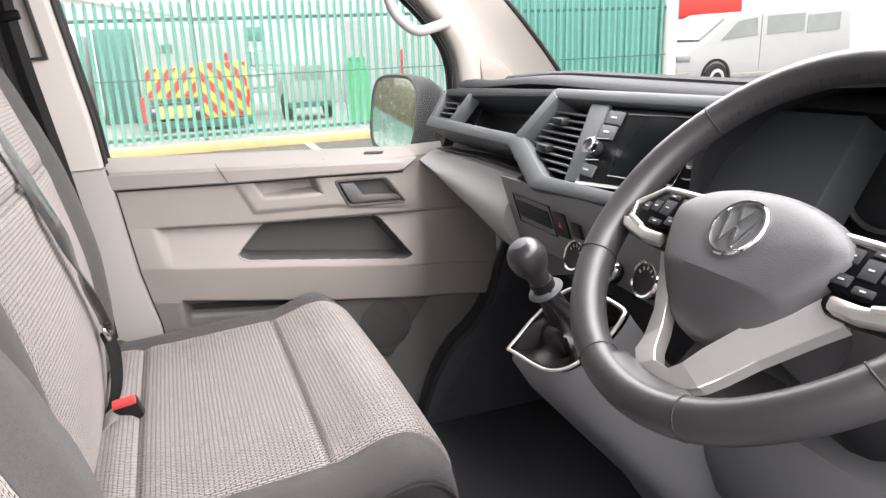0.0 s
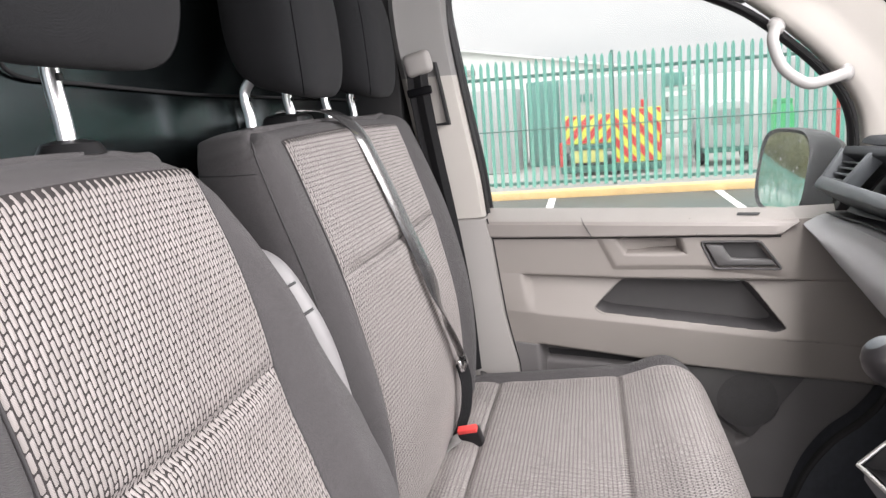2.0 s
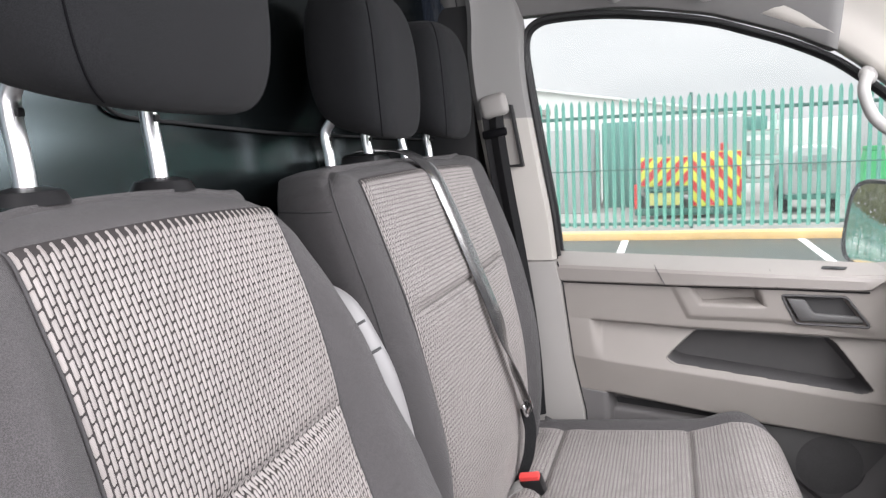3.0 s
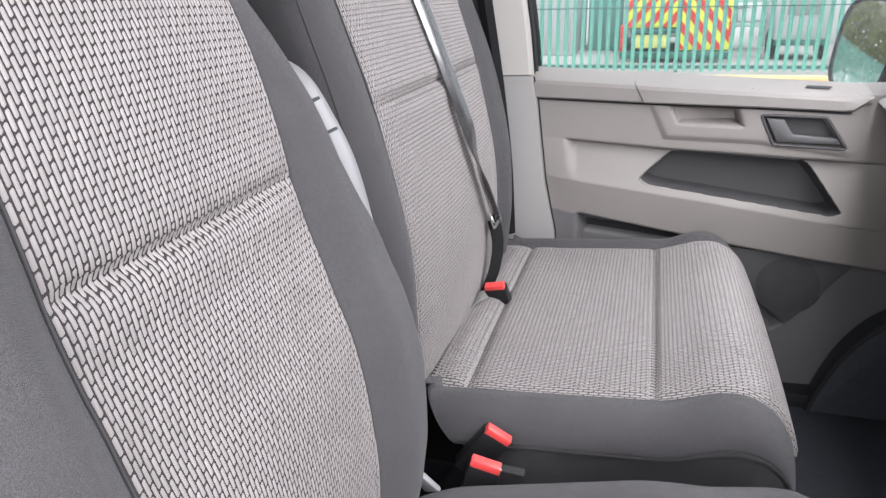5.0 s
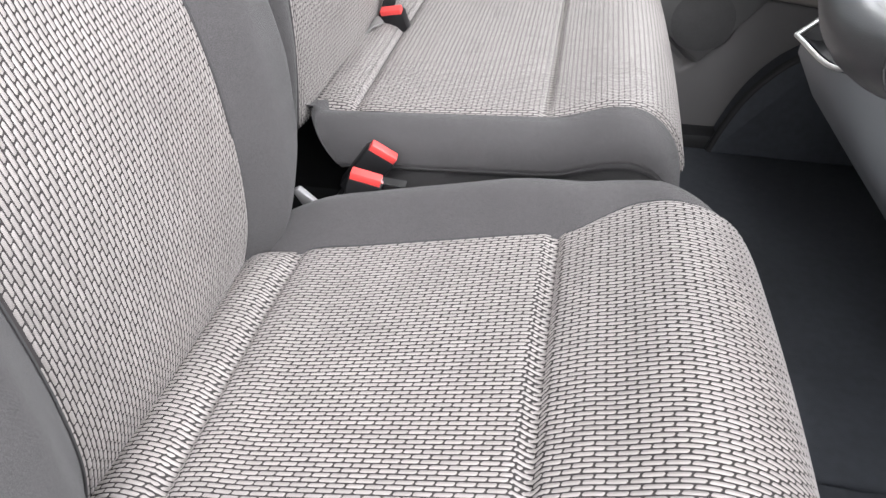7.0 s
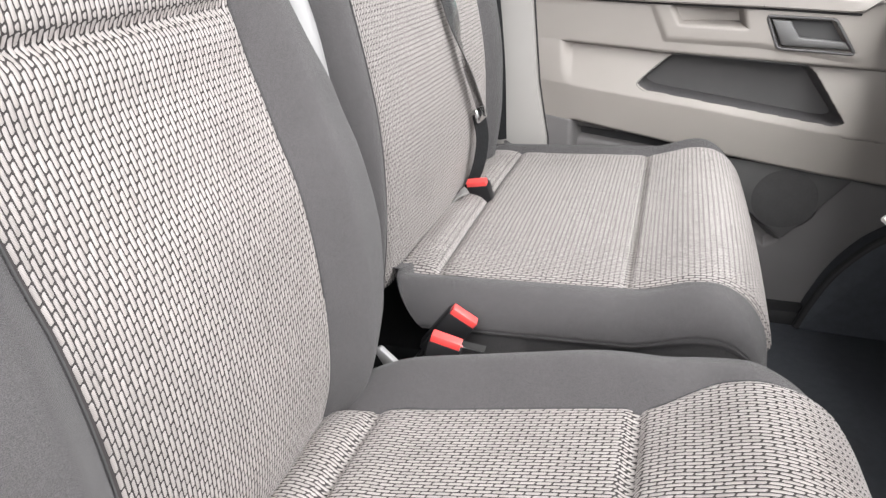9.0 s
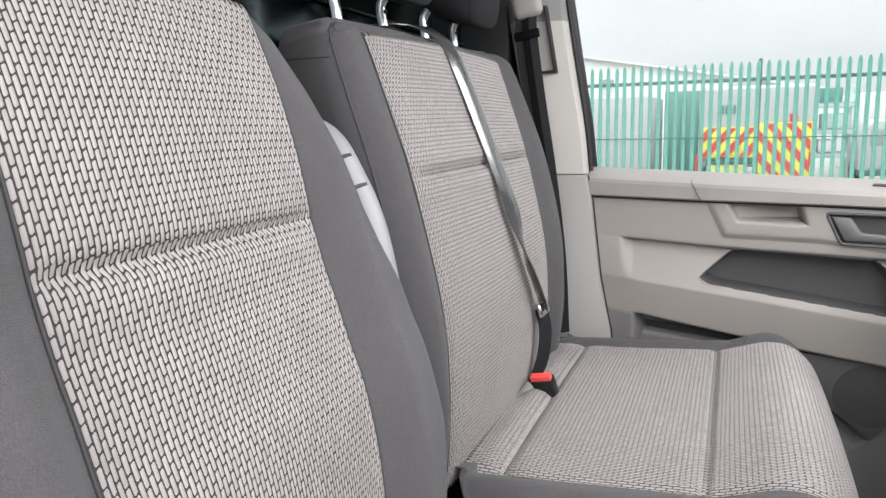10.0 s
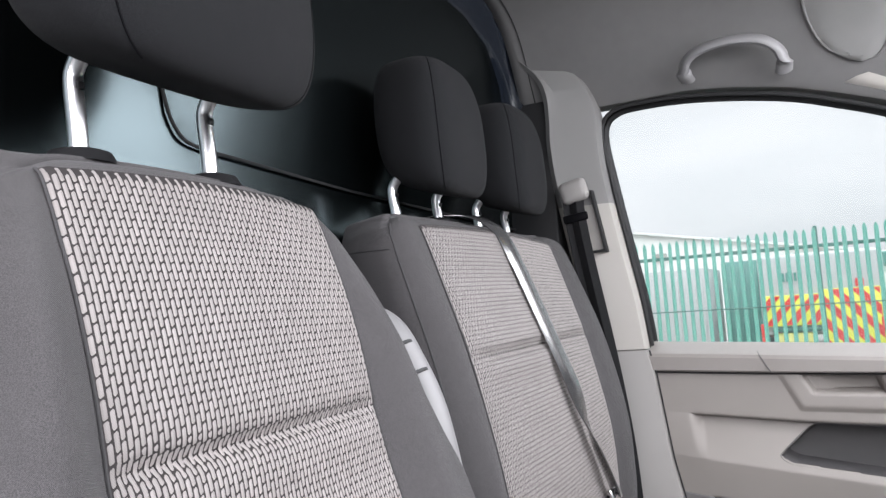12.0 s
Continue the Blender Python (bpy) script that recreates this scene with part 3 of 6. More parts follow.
def build_door():
    door = thing("door_1", (0.42, 1.22, FLOOR), "closed passenger door with moulded grey plastic lining", "van door", kind="structure")
    xs = np.linspace(-0.06, 0.93, 380)
    split = np.interp(xs, *FACE_FOOT) - 0.004
    rim = round_poly(POCKET, 0.022)
    # the lower lining takes the darkened copy: its shade is in the colour
    for nm, lo, hi, rows_, m_, lab, hole in (("door_lining", split, np.full(380, 0.765), 190, M_DOORCARD, "", rim), ("lower_lining", np.full(380, 0.08), split, 100, M_DOORSHADE, "lower door panel, shade put into its darker grey", None)):
        T = np.linspace(0, 1, rows_)[:, None]
        X, Z = np.repeat(xs[None, :], rows_, 0), lo[None, :] + (hi - lo)[None, :] * T
        card(nm, X, Z, m_, door, lab, hole)
    part("pocket_tub", tub(rim, 1.272), M_DOORDARK, door, "dark plastic lining of the door pocket", sharp=30)
    # Black sheet put in for the shade inside the lower slot.
    part("slot_shade", prism([(0.172, 1.232, 0.468), (0.395, 1.232, 0.450), (0.395, 1.232, 0.424), (0.176, 1.232, 0.447)], (0, 0.02, 0)), M_SEAL, door, "black sheet for the shade in the lower door slot")
    # ledge under the window
    b = bmesh.new()
    rings = []
    for x in np.linspace(0.046, 0.722, 40):
        top = float(np.interp(x, [0.046, 0.72], [0.792, 0.761]))
        foot = float(np.interp(x, [0.055, 0.286, 0.51, 0.69], [0.750, 0.742, 0.737, 0.731]))
        foot += (top - foot) * 0.92 * float(np.clip((x - 0.684) / 0.036, 0, 1))
        front = 1.181 - 0.004 * float(sstep(0.27, 0.30, x))
        rings.append([(x, 1.21, foot), (x, front + 0.012, foot), (x, front + 0.004, foot + 0.001), (x, front + 0.001, foot + 0.004), (x, front + 0.002, top - 0.010), (x, front + 0.006, top - 0.003), (x, front + 0.014, top + 0.001), (x, 1.262, top + 0.018), (x, 1.262, foot)])
    loft(b, rings)
    part("ledge", b, M_LEDGE, door, "darker grey ledge below the window", sharp=25)
    part("ledge_corner", prism([(0.715, 1.196, 0.757), (0.80, 1.196, 0.752), (0.86, 1.196, 0.760), (0.86, 1.262, 0.785), (0.715, 1.262, 0.781)], (0, 0.02, -0.010), 0.002), M_LEDGE, door)
    part("ledge_slot", prism([(0.60, 1.214, 0.7745), (0.645, 1.214, 0.7725), (0.652, 1.226, 0.7755), (0.605, 1.226, 0.7775)], (0, 0, 0.0012)), M_SEAL, door)
    for (x0, z0), (x1, z1) in (((0.267, 0.7815), (0.286, 0.744)), ((0.502, 0.7705), (0.512, 0.738))):
        part("ledge_joint", tube([(x0 - 0.003, 1.20, z0 + 0.004), (x0, 1.1835, z0 - 0.003), (x1, 1.1778, z1)], 0.0009, 6), M_DOORDARK, door)
    part("groove", tube([(0.05, 1.192, 0.7485), (0.286, 1.190, 0.7405), (0.51, 1.188, 0.7355), (0.686, 1.188, 0.729)], 0.0022, 6), M_SEAL, door)
    # release handle
    hz = mat("handle_plastic", (0.085, 0.083, 0.083), 0.45, vary=0.05, bump=0.2, bump_scale=900)
    handle = part("release_handle", prism([(0.530, 1.186, 0.716), (0.566, 1.186, 0.714), (0.585, 1.184, 0.684), (0.668, 1.184, 0.678), (0.678, 1.184, 0.664), (0.556, 1.184, 0.667)], (0, 0.014, 0), 0.004), hz, door, "dark grey door release lever")
    part("bezel", tube([(x, 1.190, z) for x, z in round_poly(BEZEL, 0.008)] + [(round_poly(BEZEL, 0.008)[0][0], 1.190, round_poly(BEZEL, 0.008)[0][1])], 0.0030, 8), M_DOORDARK, handle)
    part("handle_well", prism([(x, 1.212, z) for x, z in BEZEL], (0, 0.004, 0), 0), mat("well_plastic", (0.060, 0.059, 0.060), 0.5, vary=0.05), handle)
    # loudspeaker
    # Dark panel and grille; shade under the door's overhang is in their colour too.
    part("lower_panel", prism([(x, 1.200, z) for x, z in round_poly([(0.46, 0.430), (0.748, 0.405), (0.632, 0.253), (0.54, 0.322), (0.46, 0.36)], 0.010)], (0, 0.020, 0), 0.003), mat("speaker_panel", (0.085, 0.083, 0.083), 0.65, vary=0.05, bump=0.3, bump_scale=900), door)
    gr = lathe([(0.001, 0.0), (0.062, 0.0), (0.070, -0.002), (0.073, -0.006), (0.001, -0.006)], 44, Matrix.Translation((0.622, 1.199, 0.345)) @ Matrix.Rotation(radians(90), 4, "X"))
    part("speaker_grille", gr, mat("speaker_mesh", (0.062, 0.060, 0.061), 0.7, vary=0.15, scale=300, bump=1.0, bump_scale=1800), door, "round perforated loudspeaker grille")
    # pane and its seal
    edge = [(0.047, 0.795), (0.038, 0.90), (0.024, 1.0), (0.010, 1.10), (-0.003, 1.20), (-0.010, 1.27), (-0.004, 1.31), (0.020, 1.331), (0.06, 1.338), (0.16, 1.336), (0.27, 1.322), (0.378, 1.300), (0.46, 1.272), (0.535, 1.243), (0.62, 1.200), (0.70, 1.138), (0.765, 1.078), (0.812, 1.02), (0.835, 0.96), (0.842, 0.88), (0.842, 0.76)]

    def side_y(z):
        return 1.232 - 0.145 * max(0.0, z - 0.80) ** 1.15

    part("window_glass", prism([(x, side_y(z) + 0.035, z) for x, z in edge], (0, 0.004, 0)), M_GLASS, door, "clear door window pane with rain drops").visible_shadow = False
    ring = smooth_path([(x, side_y(z) + 0.004, z) for x, z in edge], 4)
    part("window_seal", tube(ring, 0.0050, 8), M_SEAL, door, "black rubber window seal")
    outer = [p + Vector((0, 0.035, 0)) for p in ring]
    part("window_frame", tube(outer, 0.0085, 8, up=(0, 1, 0)), M_BLACK, door)
    return door


build_door()


def build_pillars():
    b = thing("pillar_middle", (-0.05, 1.2, FLOOR), "door pillar trim, cream above and grey below", "pillar trim", kind="structure")
    # lower grey part
    right = [(0.046, 0.796), (0.058, 0.74), (0.068, 0.66), (0.080, 0.57), (0.095, 0.50), (0.106, 0.45), (0.115, 0.30), (0.12, 0.08)]
    rings = []
    for x, z in smooth_path([(p[0], p[1], 0) for p in right], 4) and [(q.x, q.y) for q in smooth_path([(p[0], p[1], 0) for p in right], 4)]:
        y = 1.178 - 0.02 * sstep(0.8, 0.45, z)
        rings.append([(x, y + 0.05, z), (x, y + 0.008, z), (x - 0.004, y + 0.002, z), (x - 0.012, y, z), (x - 0.06, y - 0.006, z), (x - 0.14, y - 0.02, z), (x - 0.30, y - 0.03, z), (x - 0.30, y + 0.06, z)])
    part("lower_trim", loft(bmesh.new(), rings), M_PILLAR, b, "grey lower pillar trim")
    part("door_gap", tube([(x + 0.003, 1.186 - 0.02 * float(sstep(0.8, 0.45, z)), z) for x, z in right], 0.0018, 6), M_SEAL, b)
    rings = []
    edge = [(0.042, 0.798), (0.033, 0.90), (0.018, 1.0), (0.004, 1.10), (-0.007, 1.20), (-0.009, 1.27), (-0.006, 1.32), (-0.016, 1.37), (-0.040, 1.415), (-0.085, 1.462)]
    for q in smooth_path([(p[0], p[1], 0) for p in edge], 4):
        x, z = q.x, q.y
        y = 1.196 - 0.145 * max(0.0, z - 0.80) ** 1.15
        w = 0.106 - 0.03 * sstep(1.30, 1.46, z)
        rings.append([(x, y + 0.05, z), (x, y + 0.012, z), (x - 0.006, y + 0.003, z), (x - 0.016, y, z), (x - 0.075, y - 0.006, z), (x - w, y - 0.018, z), (x - w - 0.012, y - 0.008, z), (x - w - 0.016, y + 0.05, z)])
    # One trim cut in two; the top piece's colour carries the roof shade.
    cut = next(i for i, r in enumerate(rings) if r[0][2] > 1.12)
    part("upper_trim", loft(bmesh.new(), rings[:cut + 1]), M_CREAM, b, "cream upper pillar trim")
    part("top_trim", loft(bmesh.new(), rings[cut:]), M_DIMTRIM, b, "pillar top trim, its shade put into greyer cream")
    part("slot", prism([(-0.015, 1.150, 1.018), (-0.055, 1.150, 1.018), (-0.056, 1.149, 1.022), (-0.022, 1.148, 1.024), (-0.039, 1.128, 1.155), (-0.033, 1.128, 1.155)], (0, 0.02, 0), 0.001), M_SEAL, b)
    return b


build_pillars()


def build_front_pillar():
    a = thing("pillar_front", (0.95, 1.15, 0.9), "pale windscreen pillar trim", "pillar trim", kind="structure")
    inner = [(0.47, 1.303), (0.55, 1.266), (0.63, 1.215), (0.71, 1.150), (0.775, 1.088), (0.822, 1.03), (0.848, 0.97), (0.858, 0.90), (0.86, 0.84)]
    outer = [(0.66, 1.335), (0.72, 1.295), (0.78, 1.245), (0.86, 1.175), (0.94, 1.095), (1.01, 1.02), (1.07, 0.95), (1.11, 0.90), (1.13, 0.86)]
    rows = []
    for (xi, zi, _), (xo, zo, _) in zip(smooth_path([(*p, 0) for p in inner], 4), smooth_path([(*p, 0) for p in outer], 4)):
        yi = 1.222 - 0.145 * max(0.0, zi - 0.80) ** 1.15
        row = []
        for k, (t, dy) in enumerate(((0, 0.03), (0, 0.0), (0.02, -0.008), (0.12, -0.016), (0.35, -0.02), (0.6, -0.035), (0.85, -0.06), (1.0, -0.075), (1.0, -0.05))):
            row.append((xi + (xo - xi) * t, yi + dy, zi + (zo - zi) * t))
        rows.append(row)
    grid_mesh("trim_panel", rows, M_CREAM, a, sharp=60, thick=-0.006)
    edge = [Vector(r[7]) for r in rows]
    part("screen_edge", tube(edge, 0.006, 8), M_SEAL, a)
    tw = [(0.888, 1.181, 0.985), (0.925, 1.176, 0.985), (0.985, 1.156, 0.925), (0.895, 1.181, 0.925)]
    part("tweeter_grille", prism([(x, y - 0.004, z) for x, y, z in tw], (0, 0.010, 0), 0.001), mat("tweeter_mesh", (0.36, 0.33, 0.29), 0.7, vary=0.1, scale=200, bump=1.0, bump_scale=1500), a, "triangular tweeter grille")
    # grab handle on the pillar
    g = thing("grab_handle", (0.75, 1.15, 1.1), "pale plastic grab handle on the windscreen pillar", "grab handle")
    path = smooth_path([(0.802, 1.170, 1.064), (0.785, 1.140, 1.061), (0.755, 1.120, 1.054), (0.715, 1.112, 1.047), (0.683, 1.110, 1.064), (0.661, 1.112, 1.090), (0.648, 1.116, 1.132), (0.656, 1.135, 1.158), (0.668, 1.168, 1.168)], 6)
    part("grip", tube(path, [0.017] * 6 + [0.0115] * (len(path) - 12) + [0.018] * 6, 12, up=(0, 1, 0), squash=0.72), M_DIMTRIM, g)
    return a


build_front_pillar()


# ---- seats ----
def profile_curve(pts, n):
    """Evenly spaced places along a rounded line in x and z, with its arc length."""
    q = smooth_path([(x, 0, z) for x, z in pts], 12)
    s = np.cumsum([0] + [(b - a).length for a, b in zip(q, q[1:])])
    t = np.linspace(0, s[-1], n)
    return np.interp(t, s, [p.x for p in q]), np.interp(t, s, [p.z for p in q]), t


def stitch_field(pts, s, e, cell, pitch, seat, high=0.00045):
    """Staggered raised stitches over a cloth sheet. pts: its places; s: the length along it of each row; e: its half-width at each row."""
    pts, s, e = np.asarray(pts, float), np.asarray(s, float), np.asarray(e, float)
    n, m, _ = pts.shape
    nrm = np.cross(np.gradient(pts, axis=0), np.gradient(pts, axis=1))
    nrm /= np.linalg.norm(nrm, axis=2, keepdims=True)
    if (nrm @ np.array([1.0, 0, 1.0])).mean() < 0:
        nrm = -nrm
    rng = np.random.default_rng(5)
    cs, cw = [], []
    for r in range(-int(e.max() / pitch) - 1, int(e.max() / pitch) + 1):
        along = np.arange(s[0] + cell * (0.25 + 0.5 * (r % 2)), s[-1] - cell * 0.2, cell)
        cs.append(along)
        cw.append(np.full(len(along), (r + 0.5) * pitch))
    cs, cw = np.concatenate(cs), np.concatenate(cw)
    keep = np.abs(cw) < np.interp(cs, s, e) - pitch * 0.25
    cs, cw = cs[keep], cw[keep]
    cs = cs + rng.normal(0, 0.00012, len(cs))
    cw = cw + rng.normal(0, 0.00006, len(cw))
    t = np.array([-1.0, -0.94, -0.80, 0.0, 0.80, 0.94, 1.0])
    slim = np.array([0.40, 0.80, 1.0, 1.0, 1.0, 0.80, 0.40])
    rise = np.array([-0.05, 0.62, 1.0, 1.06, 1.0, 0.62, -0.05])
    phi = np.linspace(-1, 1, 5) * math.pi / 2
    S = cs[:, None, None] + (t * cell * 0.452)[None, :, None] + 0.10 * pitch * np.sin(phi)[None, None, :]
    W = cw[:, None, None] + (slim[:, None] * np.sin(phi)[None, :] * pitch * 0.368)[None]
    H = np.broadcast_to((rise[:, None] * np.cos(phi)[None, :] * high)[None], W.shape)
    S = np.broadcast_to(np.clip(S, s[0], s[-1]), W.shape)
    fi = np.clip(np.interp(S, s, np.arange(n)), 0, n - 1.001)
    fj = np.clip((W / np.interp(S, s, e) + 1) / 2 * (m - 1), 0, m - 1.001)
    i, j = fi.astype(int), fj.astype(int)
    u, v = (fi - i)[..., None], (fj - j)[..., None]

    def at(g):
        return g[i, j] * (1 - u) * (1 - v) + g[i + 1, j] * u * (1 - v) + g[i, j + 1] * (1 - u) * v + g[i + 1, j + 1] * u * v

    co = (at(pts) + at(nrm) * (H[..., None] + 0.0001)).reshape(-1, 3) - np.array(world_at(seat))
    quad = np.array([(a * 5 + b, a * 5 + b + 1, a * 5 + b + 6, a * 5 + b + 5) for a in range(6) for b in range(4)])
    faces = (np.arange(len(cs))[:, None, None] * 35 + quad[None]).reshape(-1, 4)
    me = bpy.data.meshes.new("stitches")
    me.vertices.add(len(co))
    me.vertices.foreach_set("co", co.astype(np.float32).ravel())
    me.loops.add(faces.size)
    me.loops.foreach_set("vertex_index", faces.astype(np.int32).ravel())
    me.polygons.add(len(faces))
    me.polygons.foreach_set("loop_start", np.arange(0, faces.size, 4, dtype=np.int32))
    me.update(calc_edges=True)
    for p in me.polygons:
        p.use_smooth = True
    me.materials.append(M_YARN)
    ob = new("stitches", me)
    ob.parent = seat
    return tagged(ob, "pale grey raised woven stitches", kind="stuff")


def build_back(seat, yc, pts, half, ins, seam_s, thick, bolster, band, shift=0.0, r=0.062):
    """A backrest: the grey cloth shell with raised edges, and the woven panel in front, its middle shifted from the shell's. pts: the front's line from the cushion to the top."""
    px, pz, s = profile_curve(pts, 140)
    L = s[-1]
    ins_top = L - band
    tx, tz = np.gradient(px, s), np.gradient(pz, s)
    nx, nz = tz, -tx

    def wide(k):
        u = s[k] / L
        return float(np.interp(u, [p[0] for p in half], [p[1] for p in half]))

    def front(w, k):
        u = s[k] / L
        W = wide(k)
        edge = ins(u)
        b = bolster * (1 - 0.55 * sstep(0.55, 1.0, u)) * sstep(edge - 0.012, edge + 0.045, abs(w - shift)) * (1 - 0.8 * sstep(W - 0.055, W, abs(w)) ** 1.3)
        crown = -0.010 * (w / W) ** 2
        return b + crown

    rings = []
    for k in range(140):
        W = wide(k) + 0.006
        ring = []
        for w in np.linspace(-1, 1, 121):
            ww = W * math.sin(w * math.pi / 2) if abs(w) > 0.8 else W * w * math.sin(0.8 * math.pi / 2) / 0.8
            f = front(ww, k) - 0.016 * (1 - sstep(ins(s[k] / L) - 0.02, ins(s[k] / L) - 0.003, abs(ww - shift))) * (s[k] < ins_top - 0.004)
            e = max(0.0, abs(ww) - (W - r)) / r
            f -= r * (1 - math.sqrt(max(0.0, 1 - e * e)))
            ring.append((ww, f))
        ring += [(W, -thick * 0.5), (W - 0.01, -thick * 0.85), (W - 0.035, -thick), (0, -thick * 1.06), (-W + 0.035, -thick), (-W + 0.01, -thick * 0.85), (-W, -thick * 0.5)]
        kb = min(k, int(np.searchsorted(s, L - 0.062)))
        q = float((s[k] - s[kb]) / (L - s[kb]))
        row = []
        for w, d in ring:
            m = float(sstep(0.0, 0.04, -d))
            base = pz[kb] + nz[kb] * d
            rise = (pz[-1] - 0.010 + 0.06 * d - base) * q
            row.append(((px[k] + nx[k] * d) * (1 - m) + (px[kb] + nx[kb] * d - 0.2 * rise) * m, yc + w, (pz[k] + nz[k] * d) * (1 - m) + (base + rise) * m))
        rings.append(row)
    # rounded top
    k = 139
    last = rings[-1]
    mid = Vector((np.mean([p[0] for p in last]), yc, np.mean([p[2] for p in last])))
    for a in (0.25, 0.5, 0.75, 0.92, 1.0):
        up = 0.007 * math.sin(a * math.pi / 2)
        sh = 1 - (1 - math.cos(a * math.pi / 2)) * 0.5
        rings.append([tuple(Vector((mid.x + (p[0] - mid.x) * (sh if sh > 0.5 else 0.5), yc + (p[1] - yc) * (1 - (1 - sh) * 0.12), mid.z + (p[2] - mid.z) * sh)) + Vector((0, 0, up))) for p in last])
    part("backrest", loft(bmesh.new(), rings), M_BOLSTER, seat, sharp=50)
    # woven panel
    rows = []
    ks = [k for k in range(140) if s[k] > 0.0 and s[k] <= ins_top]
    for k in ks:
        u = s[k] / L
        e = ins(u)
        row = []
        for w in np.linspace(-1, 1, 41):
            ww = shift + e * w
            g = -0.008 * math.exp(-(((s[k] - seam_s) / 0.0055) ** 2)) + 0.002 * math.exp(-(((s[k] - seam_s - 0.022) / 0.018) ** 2)) + 0.003 * math.exp(-(((s[k] - seam_s + 0.022) / 0.018) ** 2))
            g *= 1 - abs(w) ** 10
            tuck = -0.0045 * sstep(0.975, 1.0, abs(w)) - 0.004 * sstep(ins_top - 0.012, ins_top, s[k])
            d = front(ww, k) + 0.0055 + g + tuck + 0.004 * (1 - abs(w) ** 2)
            row.append((px[k] + nx[k] * d, yc + ww, pz[k] + nz[k] * d))
        rows.append(row)
    grid_mesh("seat_panel", rows, M_WEAVE, seat, "dark ground cloth of the woven panel")
    stitch_field(rows, s[ks], [ins(s[k] / L) for k in ks], 0.0125, 0.0040, seat)
    for idx in (8, 112):
        part("edge_seam", tube([Vector(rings[k][idx]) + Vector((nx[k], 0, nz[k])) * 0.0002 for k in range(20, 140, 3)], 0.0013, 6), M_PIPING, seat)
    for side in (0, -1):
        part("seam", tube([Vector(r[side]) + Vector((nx[k], 0, nz[k])) * 0.0004 for r, k in zip(rows, ks)], 0.0011, 6), M_PIPING, seat)
    return rings


def build_cushion(seat, yc, top, half, ins, bolster, zbot, seams, xr, xf, round_x, round_z, ins_front, corner=0.05, spread=0.0, hump=lambda x: 1.0, rear_cut=None):
    """A seat cushion. top(x): the height of its middle; it rolls over at the front."""

    def plan(x):
        t = np.clip((x - (xf - 0.13)) / 0.13, 0, 1)
        return half - corner * (1 - math.sqrt(max(0, 1 - t * t)))

    def inw(x):
        return ins + spread * sstep(seams[0][0] + 0.005, seams[0][0] + 0.075, x)

    def z_at(x, w):
        W = plan(x)
        t = np.clip((x - (xf - round_x)) / round_x, 0, 1)
        roll = round_z * (1 - math.sqrt(max(0.0, 1 - t * t)))
        b = bolster * hump(x) * sstep(inw(x) - 0.012, inw(x) + 0.035, abs(w)) * (1 - 0.4 * sstep(W - 0.05, W, abs(w)))
        r = 0.045
        e = max(0.0, abs(w) - (W - r)) / r
        return top(x) - roll + b * (1 - t) - r * (1 - math.sqrt(max(0.0, 1 - min(1, e) ** 2)))

    xs = np.r_[np.linspace(xr, xf - round_x, 40), xf - round_x + round_x * np.sin(np.linspace(0, math.pi / 2, 22))[1:]]
    rings = []
    for x in xs:
        W = plan(x)
        ring = []
        for w in np.linspace(-1, 1, 121):
            ww = W * math.sin(w * math.pi / 2) if abs(w) > 0.8 else W * w * math.sin(0.8 * math.pi / 2) / 0.8
            sunk = 0.014 * (1 - sstep(inw(x) - 0.02, inw(x) - 0.003, abs(ww))) * (x < xf - round_x * 0.3)
            ring.append((x, yc + ww, max(zbot + 0.02, z_at(x, ww) - sunk)))
        W2 = W - 0.006
        rear = max(0.0, 0.11 - (x - xr))
        hi_z = ring[0][2]
        lip = 0.90 if rear_cut else 0.56
        flank = [(0.003, 0.97), (0.004, lip + 0.05), (0.001, lip), (-0.006, lip - 0.02), (-0.012, lip - 0.06), (-0.018, 0.28), (-0.022, 0.06), (-0.04, 0.0)]
        ring += [(x + rear * (1 - f), yc + W2 + o, zbot + (hi_z - zbot) * f) for o, f in flank]
        ring += [(x + rear * (1 - f), yc - W2 - o, zbot + (hi_z - zbot) * f) for o, f in reversed(flank)]
        if rear_cut:
            ring = [(max(px_, rear_cut[0] + (rear_cut[1] - pz_) * 0.75) if abs(py_ - yc) > ins + 0.012 else px_, py_, pz_) for px_, py_, pz_ in ring]
        rings.append(ring)
    part("cushion", loft(bmesh.new(), rings), M_BOLSTER, seat, sharp=50)
    # woven panel over the top and the front edge
    base = np.r_[np.linspace(0.014 if rear_cut else xr, xf - round_x, 150), xf - round_x + round_x * np.sin(np.linspace(0, math.pi / 2 * ins_front, 26))[1:]]
    rows, lengths, halves, s, prev = [], [], [], 0.0, None
    for x in base:
        zc = z_at(x, 0)
        h = 1e-4
        sl = (z_at(x, 0) - z_at(x - h, 0)) / h
        nl = math.hypot(1, sl)
        nx, nz = -sl / nl, 1 / nl
        if prev is not None:
            s += math.hypot(x - prev[0], zc - prev[1])
        prev = (x, zc)
        row = []
        g = sum(-dep * math.exp(-(((x - q) / 0.006) ** 2)) + 0.003 * math.exp(-(((x - q - 0.03) / 0.02) ** 2)) for q, dep in seams)
        roll = 0.011 * math.exp(-(((x - seams[1][0] + 0.030) / 0.024) ** 2))
        for w in np.linspace(-1, 1, 41):
            e = min(inw(x), plan(x) - 0.028)
            ww = e * w
